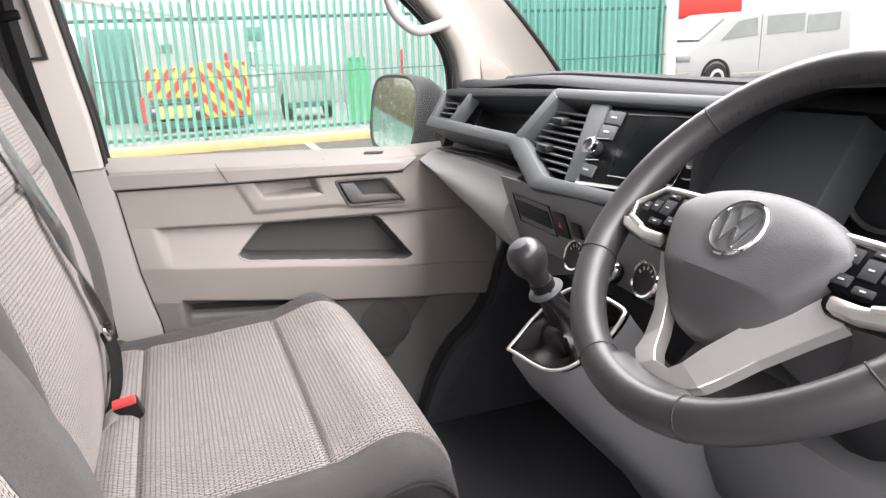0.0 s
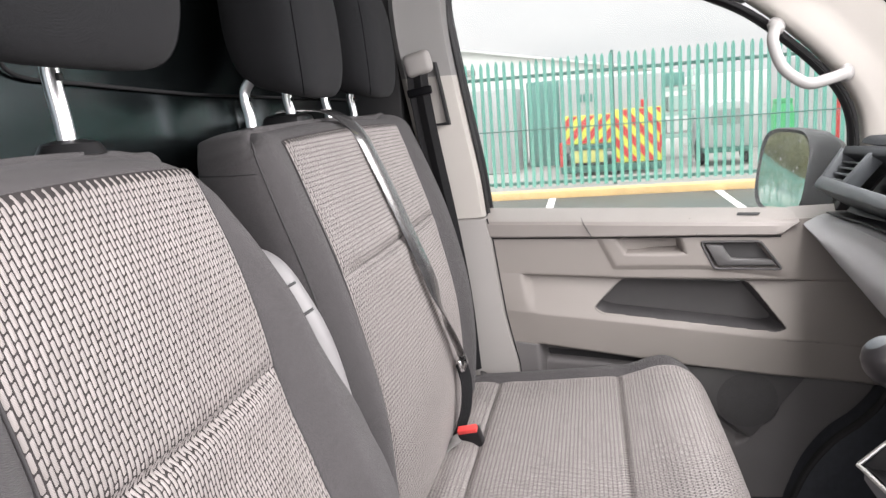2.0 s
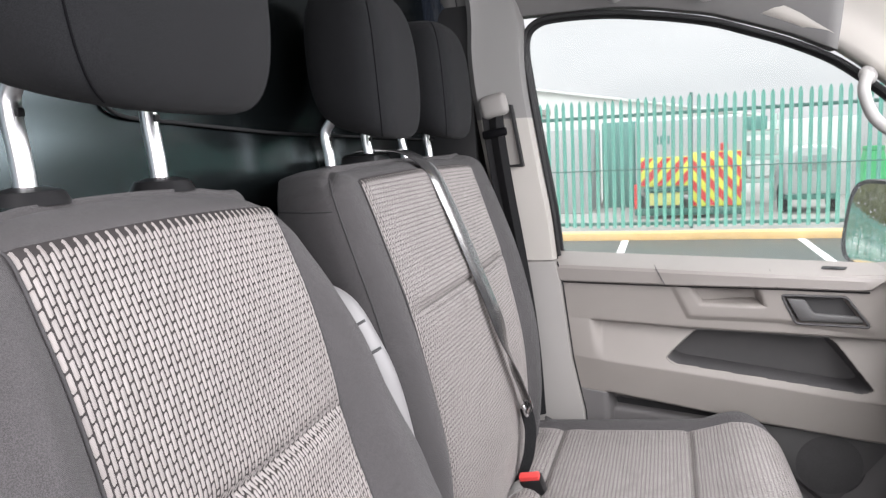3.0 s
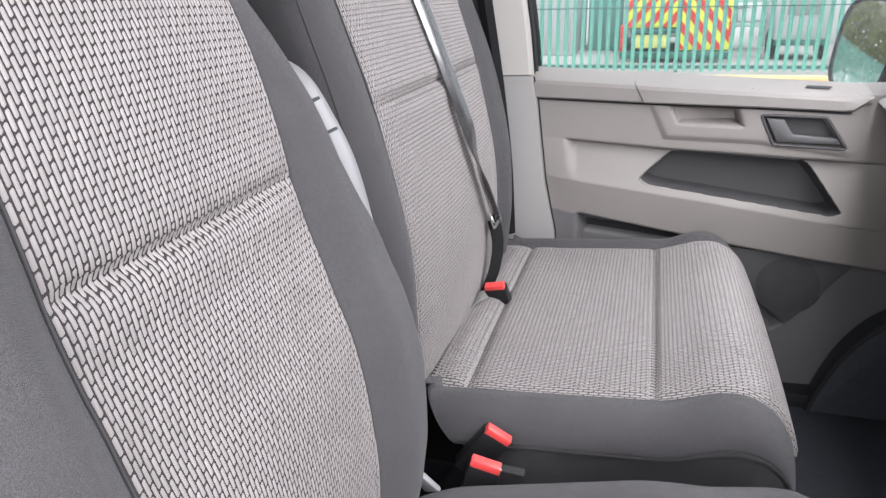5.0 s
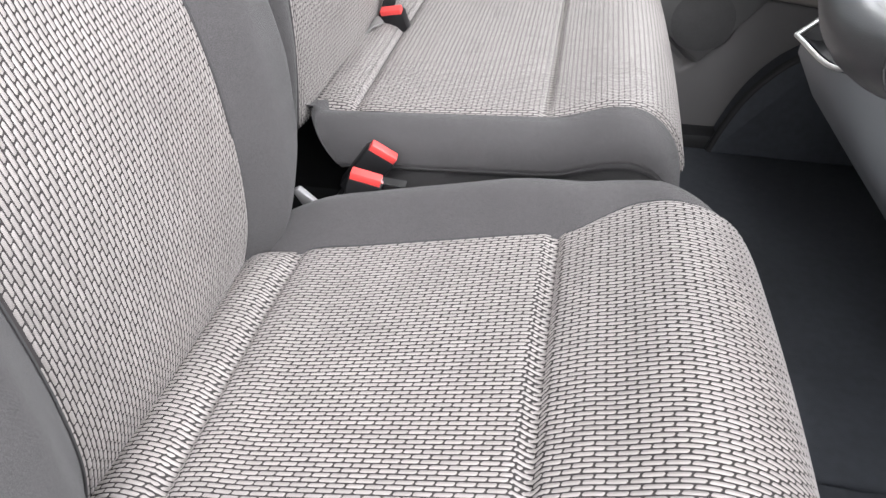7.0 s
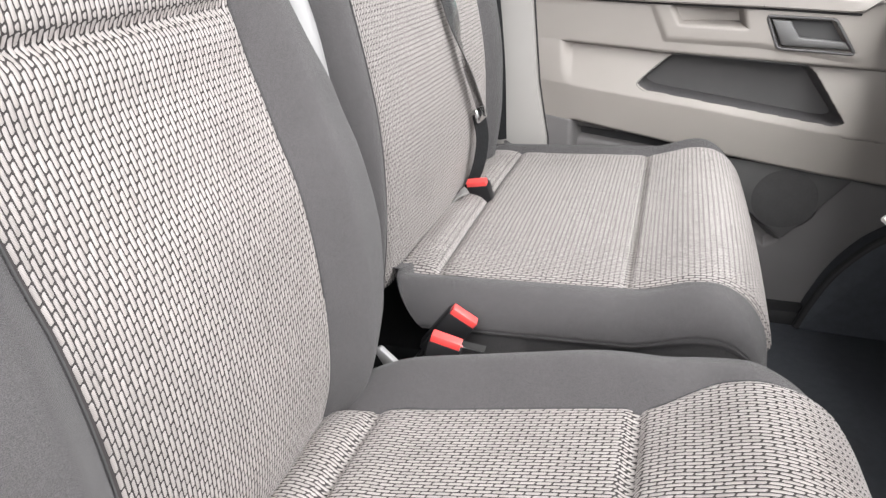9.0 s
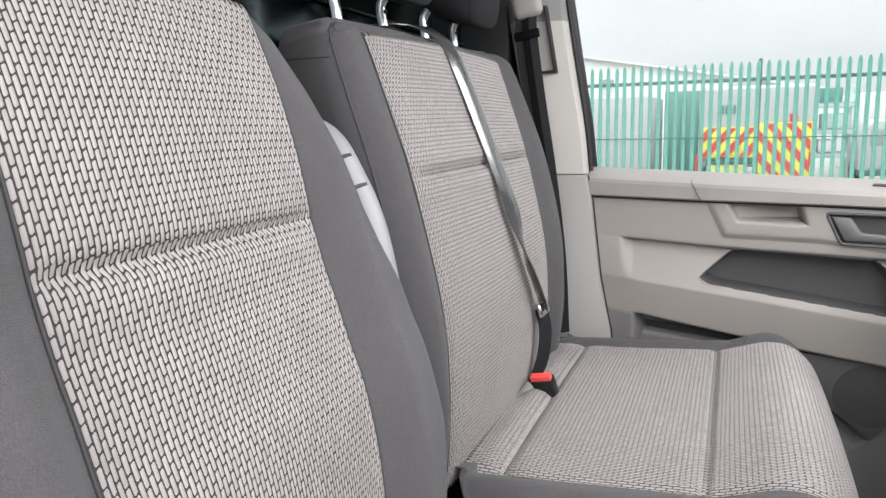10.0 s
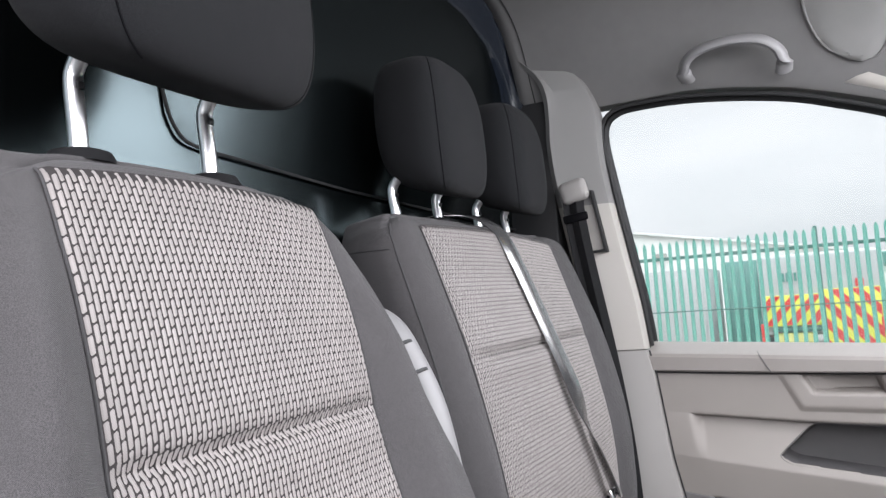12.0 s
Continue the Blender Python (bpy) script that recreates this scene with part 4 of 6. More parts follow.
            d = 0.0055 + g * (1 - 0.6 * abs(w) ** 10) + roll * (1 - abs(w) ** 12) + 0.005 * (1 - abs(w) ** 2) - 0.007 * sstep(0.95, 1.0, abs(w))
            row.append((x + nx * d, yc + ww, z_at(x, ww) + nz * d))
        rows.append(row)
        lengths.append(s)
        halves.append(e)
    grid_mesh("cushion_panel", rows, M_WEAVE, seat, "dark ground cloth of the woven panel")
    stitch_field(rows, lengths, halves, 0.0138, 0.0040, seat)
    for side in (0, -1):
        part("seam", tube([Vector(r[side]) + Vector((0, 0, 0.0008)) for r in rows], 0.0010, 6), M_PIPING, seat)


def build_headrest(parent, yc, xc, z0, z1, width, depth, posts, post_base):
    rings = headrest_rings(yc, xc, z0, z1, width, depth)
    hr = part("headrest", loft(bmesh.new(), rings), M_HEADREST, parent, "dark cloth headrest", sharp=50)
    for j in (7, 49):
        part("seam", tube([Vector(r[j]) for r in rings[3:-3]], 0.0009, 6), M_HEADSEAM, hr)
    for sgn in (-1, 1):
        y = yc + sgn * posts / 2
        bx, bz = post_base
        p = part("post", tube(smooth_path([(bx, y, bz - 0.06), (bx - 0.002, y, bz + 0.01), (bx - 0.006, y, z0 - 0.006), (bx - 0.004, y, z0 + 0.010), (bx + 0.012, y, z0 + 0.028)], 6), 0.0072, 16, up=(0, 1, 0)), M_POST, parent, "chromed headrest post")
        part("collar", lathe([(0.001, 0.006), (0.012, 0.006), (0.022, 0.003), (0.027, -0.006), (0.001, -0.006)], 20, Matrix.Translation((bx, y, bz - 0.004))), M_BLACK, p)
        part("notch", rbox(-0.003, 0.003, -0.003, 0.003, -0.003, 0.003, 0.001, m=Matrix.Translation((bx + 0.0005, y, z0 - 0.004))), M_BLACK, p)
    return hr


def headrest_rings(yc, xc, z0, z1, width, depth):
    """A padded block: a full rounded front, narrower to the top."""
    zc, hz = (z0 + z1) / 2, (z1 - z0) / 2
    rings = []
    n = 30
    for i in range(n + 1):
        v = -1 + 2 * i / n
        th = v * math.pi / 2
        z = zc + hz * math.copysign(abs(math.sin(th)) ** 0.85, th)
        k = max(0.03, abs(math.cos(th))) ** 0.36
        ring = []
        for j in range(56):
            a = 2 * math.pi * j / 56
            c, s_ = math.cos(a), math.sin(a)
            rx = depth / 2 * k * math.copysign(abs(c) ** 0.72, c)
            ry = width / 2 * k**1.05 * (1 - 0.085 * (v + 1)) * math.copysign(abs(s_) ** 0.60, s_)
            groove = 0.0016 if j in (7, 49) else 0.0
            tip = -0.28 * rx * max(0.0, -v)
            ring.append((xc + rx * (1 - groove * 8) - 0.014 * v, yc + ry * (1 - groove * 4), z + tip))
        rings.append(ring)
    return rings


def buckle(name, at, turn, label, button=True, h=0.075):
    """A belt buckle: black housing with a red press button at its top."""
    m = Matrix.Translation(at) @ turn
    t = thing(name, at, label, "seat belt buckle")
    part("housing", rbox(-0.020, 0.020, -0.011, 0.011, -h, -0.002, 0.004, m=m), M_BLACK, t)
    bt = prism([(-0.018, -0.010, -0.004), (0.018, -0.010, -0.004), (0.018, 0.004, -0.004), (-0.018, 0.004, -0.004)], (0, 0, 0.010), 0.0015)
    bmesh.ops.transform(bt, matrix=m, verts=bt.verts)
    part("button", bt, M_RED, t, "red press button")
    sl = rbox(-0.014, 0.014, 0.005, 0.009, -0.003, 0.001, 0.0005, m=m)
    part("slot", sl, M_SEAL, t)
    part("stalk", rbox(-0.012, 0.012, -0.004, 0.004, -h - 0.06, -h + 0.005, 0.002, m=m), M_BLACK, t)
    return t


# double passenger bench
bench = thing("passenger_bench", (0.2, 0.74, FLOOR), "double passenger seat in grey cloth with pale woven panels", "seat")
BENCH_Y = 0.766
build_cushion(bench, BENCH_Y, lambda x: 0.432 + 0.07 * (x + 0.02) + 0.018 * sstep(0.34, 0.42, x) + 0.012 * sstep(0.05, -0.03, x), 0.372, 0.300, 0.013, 0.31, [(0.330, 0.010), (0.073, 0.009)], -0.06, 0.515, 0.085, 0.12, 0.85, rear_cut=(0.028, 0.45))
bench_rings = build_back(bench, 0.720, [(0.006, 0.42), (0.014, 0.50), (0.016, 0.58), (0.008, 0.69), (-0.026, 0.845), (-0.058, 0.95), (-0.081, 1.018), (-0.091, 1.036), (-0.107, 1.046), (-0.127, 1.049)], [(0, 0.335), (0.19, 0.362), (0.475, 0.370), (0.76, 0.368), (0.86, 0.366), (0.92, 0.360), (0.965, 0.350), (1, 0.335)], lambda u: 0.260 + 0.010 * u, 0.435, 0.12, 0.022, 0.039, -0.030, 0.034)
seam = []
for j in (-3, -2, -1, 0, 2, 4, 6):
    col = [Vector(r[j]) for r in bench_rings]
    k = next(i for i in range(60, 140) if col[i].z > 0.995)
    seam.append(col[k - 1].lerp(col[k], (0.995 - col[k - 1].z) / (col[k].z - col[k - 1].z)) + Vector((0, -0.0006, 0)))
part("edge_seam", tube(seam, 0.0012, 6), M_PIPING, bench)
part("seat_box", rbox(-0.10, 0.42, 0.45, 1.09, FLOOR, 0.32, 0.01), M_BLACK, bench, "black steel seat box")
for yc in (0.556, 0.858):
    build_headrest(bench, yc, -0.130, 1.090, 1.295, 0.222, 0.130, 0.140, (-0.160, 1.047))

# driver's seat
dseat = thing("driver_chair", (0.25, 0.0, FLOOR), "single driver's seat in grey cloth with pale woven panels", "seat")
build_cushion(dseat, 0.0, lambda x: 0.405 + 0.24 * x + 0.016 * sstep(0.37, 0.46, x) - 0.10 * max(0, x - 0.40), 0.250, 0.165, 0.044, 0.30, [(0.360, 0.010), (0.105, 0.009)], -0.03, 0.552, 0.10, 0.13, 0.8, 0.085, 0.030, hump=lambda x: float(sstep(-0.02, 0.14, x) * (1 - 0.85 * sstep(0.30, 0.50, x))))
build_back(dseat, 0.005, [(0.040, 0.40), (0.058, 0.47), (0.062, 0.53), (0.060, 0.583), (0.054, 0.638), (0.044, 0.687), (0.032, 0.722), (0.021, 0.758), (0.010, 0.791), (0.001, 0.826), (-0.003, 0.850), (-0.010, 0.889), (-0.023, 0.94), (-0.036, 0.978), (-0.048, 1.010), (-0.056, 1.026), (-0.071, 1.035), (-0.092, 1.039)], [(0, 0.20), (0.095, 0.235), (0.19, 0.266), (0.315, 0.278), (0.525, 0.262), (0.76, 0.215), (0.89, 0.190), (0.95, 0.168), (1, 0.150)], lambda u: 0.140 - 0.004 * u, 0.445, 0.11, 0.036, 0.041)
part("seat_box", rbox(-0.06, 0.44, -0.2, 0.2, FLOOR, 0.31, 0.01), M_BLACK, dseat, "black steel seat box")
build_headrest(dseat, 0.008, -0.082, 1.105, 1.335, 0.298, 0.140, 0.132, (-0.115, 1.050))

part("hinge_bracket", prism([(0.062, 0.252, 0.446), (0.070, 0.252, 0.451), (0.094, 0.252, 0.430), (0.074, 0.252, 0.426)], (0, 0.010, 0), 0.003), M_ARMREST, dseat, "grey hinge cover")

# belts and buckles
lap = thing("middle_seat_belt", (0.0, 0.85, 0.5), "black middle seat belt lying over the bench backrest", "seat belt")
path = smooth_path([(-0.19, 0.632, 1.066), (-0.150, 0.645, 1.068), (-0.108, 0.658, 1.061), (-0.072, 0.664, 1.032), (-0.048, 0.668, 0.98), (-0.027, 0.677, 0.92), (-0.001, 0.690, 0.84), (0.018, 0.706, 0.775), (0.033, 0.738, 0.69), (0.042, 0.795, 0.61), (0.042, 0.810, 0.590)], 6)
part("strap", ribbon(path, lambda t: (0.38 - 1.25 * float(sstep(0.70, 0.84, t)), 1, 0), 0.031, 0.0024), M_WEB, lap)
part("strap_end", ribbon(smooth_path([(0.038, 0.812, 0.586), (0.046, 0.812, 0.545), (0.044, 0.802, 0.50), (0.034, 0.79, 0.465), (0.020, 0.79, 0.44)], 5), (0.6, 1, 0), 0.030, 0.0024), M_WEBSIDE, lap)
part("tongue", rbox(-0.004, 0.004, -0.026, 0.026, -0.012, 0.012, 0.003, m=Matrix.Translation((0.042, 0.812, 0.586)) @ Matrix.Rotation(radians(-18), 4, "Y")), M_CHROME, lap, "chromed belt tongue")
part("belt_guide", rbox(-0.205, -0.140, 0.600, 0.672, 1.020, 1.064, 0.012), M_BLACK, lap, "black belt outlet on the backrest")
mid_buckle = buckle("middle_buckle", (0.054, 0.752, 0.480), Matrix.Rotation(radians(18), 4, "X") @ Matrix.Rotation(radians(-12), 4, "Y"), "black belt buckle with red button between bench cushion and backrest")
part("buckle_strap", ribbon(smooth_path([(0.040, 0.735, 0.470), (0.028, 0.728, 0.462), (0.014, 0.722, 0.445), (0.004, 0.72, 0.42)], 5), (0.2, 1, 0.3), 0.034, 0.003), M_WEBGREY, mid_buckle, "grey webbing strap")
side = thing("side_seat_belt", (-0.06, 1.12, 0.8), "black side seat belt hanging from the door pillar", "seat belt")
for k, turn in ((-1, 0.9), (0, -0.5), (1, 0.9)):
    part("strap_fold", ribbon(smooth_path([(x + 0.0145 * k, y + 0.002 * abs(k), z) for x, y, z in ((-0.070, 1.105, 1.145), (-0.068, 1.10, 1.10), (-0.055, 1.11, 0.98), (-0.03, 1.12, 0.80), (-0.01, 1.125, 0.62), (0.0, 1.12, 0.45))], 6), (1, turn, 0), 0.019, 0.0024), M_WEBSIDE, side)
part("upper_anchor", rbox(-0.031, 0.031, -0.014, 0.014, -0.024, 0.026, 0.0135, 4, m=Matrix.Translation((-0.066, 1.102, 1.152)) @ Matrix.Rotation(radians(-12), 4, "Y")), M_PILLAR, side, "pale plastic belt anchor cover")
part("belt_stop", rbox(-0.027, 0.027, -0.006, 0.006, -0.010, 0.008, 0.003, m=Matrix.Translation((-0.066, 1.098, 1.095)) @ Matrix.Rotation(radians(-8), 4, "Y")), M_GLOSS, side)
buckle("bench_buckle", (0.140, 0.362, 0.445), Matrix.Rotation(radians(35), 4, "Y") @ Matrix.Rotation(radians(8), 4, "Z"), "black belt buckle with red button beside the bench cushion")
driver_buckle = buckle("driver_buckle", (0.142, 0.282, 0.458), Matrix.Rotation(radians(15), 4, "Y") @ Matrix.Rotation(radians(4), 4, "Z"), "black belt buckle with red button beside the driver's seat")
part("latch_plate", ribbon([(0.146, 0.287, 0.4515), (0.166, 0.287, 0.4512), (0.187, 0.287, 0.4495)], (0, 1, 0.3), 0.010, 0.0018), M_CHROME, driver_buckle, "thin chromed latch plate")

# ---- dashboard ----
FX, FZ, FS = 0.83, 0.94, 0.643
FN = Vector((-0.841, 0, 0.541))


def fas(y, z, d=0.0):
    """A place on the leaning fascia, d towards the cabin."""
    return Vector((FX - (FZ - z) * FS, y, z)) + FN * d


def fpoly(pts, d0, d1, bevel=0.003):
    return prism([fas(y, z, d0) for y, z in pts], FN * (d1 - d0), bevel)


dash = thing("dashboard", (0.9, 0.4, 0.6), "dark dashboard with slate trim, air vents and grey lower panel", "dashboard")
prof = [(1.16, 0.905), (1.05, 0.93), (0.95, 0.948), (0.88, 0.956), (0.848, 0.956), (0.836, 0.950), (0.832, 0.942), (0.862, 0.934), (0.90, 0.86), (0.90, 0.70), (1.16, 0.60)]
part("body", loft(bmesh.new(), [[(x, y, z - 0.022 * sstep(0.75, 1.15, y)) for x, z in prof] for y in np.linspace(-0.44, 1.175, 24)]), M_DASH, dash, "dark soft dashboard top", sharp=50)
part("top_pad", loft(bmesh.new(), [[(x, y, z + 0.007 - 0.022 * sstep(0.75, 1.15, y)) for x, z in ((1.10, 0.905), (1.02, 0.937), (0.96, 0.948), (0.90, 0.956), (0.893, 0.952), (0.893, 0.93), (1.10, 0.89))] for y in np.linspace(-0.30, 1.05, 20)]), M_DASH, dash, "raised lid of the dashboard top", sharp=50)
part("backing", fpoly([(1.19, 0.76), (0.2, 0.76), (0.2, 0.935), (0.75, 0.935), (1.19, 0.905)], -0.085, -0.075, 0), M_BLACK, dash)


def glove_low(y):
    return float(np.interp(y, [0.735, 0.85, 1.0, 1.12, 1.2], [0.595, 0.615, 0.655, 0.70, 0.725]))


rows = []
for y in np.linspace(0.728, 1.19, 24):
    top, lo = 0.786 - 0.012 * sstep(0.9, 1.19, y), glove_low(y)
    row = [(0.84, y, top - 0.010), (0.800, y, top - 0.003), (0.770, y, top), (0.760, y, top - 0.004)]
    for t in np.linspace(0.06, 1, 12):
        z = top - (top - lo) * t
        row.append((0.760 - 0.030 * float(sstep(0.0, 0.42, t)) + 0.075 * max(0.0, t - 0.42) ** 1.5 / 0.44, y, z))
    row += [(0.83, y, lo - 0.012), (0.95, y, lo - 0.02), (0.95, y, top - 0.02)]
    rows.append(row)
# paler copy of the dash grey; the light on it is painted in
part("glovebox_panel", loft(bmesh.new(), rows), M_DASHLIT, dash, "lower dashboard panel, its light put into a paler grey", sharp=45)
# the darkened door colour gives the dashboard's shaded underside
part("knee_panel", prism([(0.83, 1.175, 0.72), (0.98, 1.175, 0.72), (0.98, 1.175, 0.52), (0.93, 1.175, 0.53)], (0, -0.46, 0), 0.01), M_DOORSHADE, dash)
part("trim_band", fpoly([(1.185, 0.826), (0.745, 0.832), (0.605, 0.782), (0.36, 0.796), (0.36, 0.814), (0.582, 0.806), (0.712, 0.853), (1.185, 0.850)], -0.07, 0.016, 0.007), M_TRIM, dash, "slate grey trim band")
part("trim_riser", fpoly([(0.742, 0.845), (0.688, 0.930), (0.664, 0.918), (0.708, 0.845)], -0.07, 0.016, 0.005), M_TRIM, dash)
part("trim_top", fpoly([(0.700, 0.921), (0.686, 0.934), (0.22, 0.944), (0.22, 0.928), (0.66, 0.917)], -0.05, 0.014, 0.005), M_TRIM, dash)
part("bin_end", fpoly([(1.075, 0.846), (1.045, 0.908), (1.025, 0.908), (1.050, 0.846)], -0.018, 0.010, 0.003), M_TRIM, dash)
part("vent_surround", fpoly([(1.190, 0.840), (1.190, 0.908), (1.172, 0.905), (1.172, 0.848)], -0.03, 0.012, 0.004), M_TRIM, dash)
part("bin_lip", fpoly([(1.185, 0.897), (1.05, 0.902), (0.69, 0.921), (0.69, 0.934), (1.05, 0.921), (1.185, 0.912)], -0.07, 0.008, 0.004), M_DASH, dash)
# black plate stands in for the bin's dark depth
part("storage_box", rbox(0.868, 0.88, 0.70, 1.06, 0.845, 0.93, 0.003), M_SEAL, dash)
# black sheet added over the shelf to keep its slot dark
grid_mesh("shelf_darkener", [[(x, y, 0.7895 - 0.012 * sstep(0.9, 1.19, y) - 0.08 * max(0.0, x - 0.79)) for x in np.linspace(0.772, 0.86, 8)] for y in np.linspace(0.735, 1.18, 16)], M_SEAL, dash, thick=0.002, label="black sheet added to darken the open shelf")


def vent(pts, slats, name):
    (ly0, lz0), (ly1, lz1), (ry1, rz1), (ry0, rz0) = pts
    v = part(name, fpoly(pts, -0.05, -0.045, 0.0), M_BLACK, dash)
    for i in range(slats):
        t = (i + 0.5) / slats
        a, b = fas(ly0 + (ly1 - ly0) * t, lz0 + (lz1 - lz0) * t, -0.012), fas(ry0 + (ry1 - ry0) * t, rz0 + (rz1 - rz0) * t, -0.012)
        part("slat", ribbon([a, (a + b) / 2, b], Vector((-1, 0, 0.12)), 0.024, 0.0035), M_TRIM, v)
    return v


v = vent([(0.700, 0.838), (0.668, 0.912), (0.568, 0.916), (0.530, 0.812)], 0, "centre_vent")
for z in np.linspace(0.823, 0.906, 9):
    yl = 0.700 - 0.032 * (z - 0.838) / 0.074 if z > 0.838 else 0.530 + 0.170 * (z - 0.812) / 0.026
    yr = 0.530 + 0.038 * (z - 0.812) / 0.104
    part("slat", ribbon([fas(yl, z, -0.012), fas((yl + yr) / 2, z, -0.012), fas(yr, z, -0.012)], Vector((-1, 0, 0.12)), 0.026, 0.0032), M_TRIM, v)
for z, y in ((0.888, 0.635), (0.846, 0.640)):
    part("vent_tab", rbox(-0.010, 0.010, -0.017, 0.017, -0.006, 0.006, 0.003, m=Matrix.Translation(fas(y, z, 0.002))), M_BLACK, v)
vent([(1.170, 0.850), (1.170, 0.895), (1.065, 0.900), (1.078, 0.852)], 4, "side_vent")
part("vent_divider", fpoly([(0.568, 0.918), (0.517, 0.920), (0.499, 0.812), (0.530, 0.806)], -0.04, 0.008, 0.003), M_TRIM, dash)
part("centre_panel", fpoly([(0.262, 0.936), (0.10, 0.94), (0.10, 0.79), (0.262, 0.80)], -0.05, 0.002, 0.006), M_TRIM, dash)
radio = thing("radio_unit", fas(0.38, 0.82), "black radio with a dark screen, side buttons and two chrome knobs", "car radio")
part("surround", fpoly([(0.515, 0.918), (0.250, 0.924), (0.258, 0.832), (0.497, 0.812)], -0.02, 0.004, 0.003), M_GLOSS, radio)
part("screen", fpoly([(0.462, 0.910), (0.298, 0.917), (0.300, 0.838), (0.434, 0.830)], 0.0, 0.0062, 0.001), M_DARKGLASS, radio, "dark switched-off screen")
for (y0, y1) in ((0.470, 0.510), (0.256, 0.292)):
    for z0, z1 in ((0.894, 0.912), (0.874, 0.892), (0.822, 0.838)):
        part("button", fpoly([(y1 - 0.003, z0), (y0, z0), (y0 + 0.002, z1), (y1, z1)], 0.0, 0.0075, 0.0012), M_TRIM, radio)
        part("button_mark", rbox(-0.0006, 0.0006, -0.007, 0.007, -0.0014, 0.0014, 0, m=Matrix.Translation(fas((y0 + y1) / 2, (z0 + z1) / 2, 0.0078)) @ Matrix.Rotation(radians(32.7), 4, "Y")), M_GREYPL, radio)
for y, z in ((0.493, 0.858), (0.270, 0.866)):
    k = part("knob", lathe([(0.001, 0.0), (0.0125, 0.0), (0.0120, 0.017), (0.0112, 0.019), (0.001, 0.019)], 28, Matrix.Translation(fas(y, z, 0.004)) @ FN.to_track_quat("Z", "Y").to_matrix().to_4x4()), M_BLACK, radio)
    part("ring", lathe([(0.0095, 0.0188), (0.0125, 0.0120), (0.0128, 0.0190), (0.0115, 0.0208), (0.0095, 0.0205)], 28, Matrix.Translation(fas(y, z, 0.004)) @ FN.to_track_quat("Z", "Y").to_matrix().to_4x4()), M_CHROME, k)
part("trim_line", fpoly([(0.50, 0.813), (0.258, 0.833), (0.258, 0.829), (0.50, 0.808)], 0.0, 0.0075, 0.001), M_CHROME, radio)

for pts in (((0.462, 0.910), (0.298, 0.917)), ((0.298, 0.917), (0.300, 0.838), (0.434, 0.830)), ((0.512, 0.872), (0.474, 0.875)), ((0.508, 0.842), (0.472, 0.846)), ((0.290, 0.882), (0.256, 0.884)), ((0.292, 0.848), (0.258, 0.850))):
    part("chrome_line", tube([fas(y, z, 0.0066) for y, z in pts], 0.0011, 6), M_CHROME, radio)

# lower control panel with the heater dials
LN = Vector((-0.95, 0, 0.31))


def low(y, z, d=0.0):
    return Vector((0.735 + (0.76 - z) * 0.32, y, z)) + LN * d


def lpoly(pts, d0, d1, bevel=0.002):
    return prism([low(y, z, d0) for y, z in pts], LN * (d1 - d0), bevel)


ctrl = part("control_panel", lpoly([(0.735, 0.79), (0.41, 0.80), (0.20, 0.80), (0.20, 0.66), (0.41, 0.672), (0.735, 0.66)], -0.06, 0.0, 0.006), M_DASHGREY, dash, "slate control panel below the radio")
part("card_slot", lpoly([(0.685, 0.752), (0.575, 0.752), (0.575, 0.722), (0.685, 0.722)], -0.01, 0.004), M_DASH, ctrl)
part("slot_frame", tube([low(y, z, 0.001) for y, z in ((0.695, 0.762), (0.565, 0.764), (0.565, 0.712), (0.695, 0.710), (0.695, 0.762))], 0.0016, 6), M_BLACK, ctrl)
part("card_slot_lip", lpoly([(0.685, 0.738), (0.575, 0.738), (0.575, 0.735), (0.685, 0.735)], 0.0, 0.006, 0.001), M_BLACK, ctrl)
part("hazard_switch", lpoly([(0.555, 0.758), (0.518, 0.760), (0.518, 0.718), (0.555, 0.716)], -0.01, 0.005), M_BLACK, ctrl)
part("hazard_mark", lpoly([(0.542, 0.733), (0.530, 0.733), (0.536, 0.744)], 0.004, 0.0058, 0), M_RED, ctrl)
part("socket", lpoly([(0.50, 0.752), (0.475, 0.753), (0.475, 0.728), (0.50, 0.727)], -0.01, 0.007), M_BLACK, ctrl)
for y, z in ((0.503, 0.694), (0.410, 0.704), (0.318, 0.712)):
    mm = Matrix.Translation(low(y, z)) @ LN.to_track_quat("Z", "Y").to_matrix().to_4x4()
    d = part("dial", lathe([(0.001, 0.0), (0.026, 0.0), (0.0255, 0.010), (0.022, 0.014), (0.001, 0.0125)], 36, mm), M_BLACK, ctrl, "round heater dial")
    part("ring", lathe([(0.0215, 0.012), (0.0262, 0.008), (0.0268, 0.013), (0.0245, 0.0165), (0.0215, 0.0155)], 36, mm), M_CHROME, d)
    for a in range(5):
        part("dial_mark", rbox(-0.0012, 0.0012, 0.013, 0.018, 0.0125, 0.0142, 0, m=mm @ Matrix.Rotation(radians(-60 + 30 * a), 4, "Z")), M_GREYPL, d)

# console with the gear lever
cons = thing("gear_console", (0.68, 0.37, 0.5), "grey centre console with silver-edged gear gaiter", "console")
outer = [(0.585, 0.408, 0.607), (0.603, 0.317, 0.610), (0.640, 0.283, 0.642), (0.680, 0.279, 0.682), (0.688, 0.300, 0.691), (0.674, 0.378, 0.692), (0.634, 0.402, 0.658)]
c = Vector((0.64, 0.345, 0.65))
rings = []
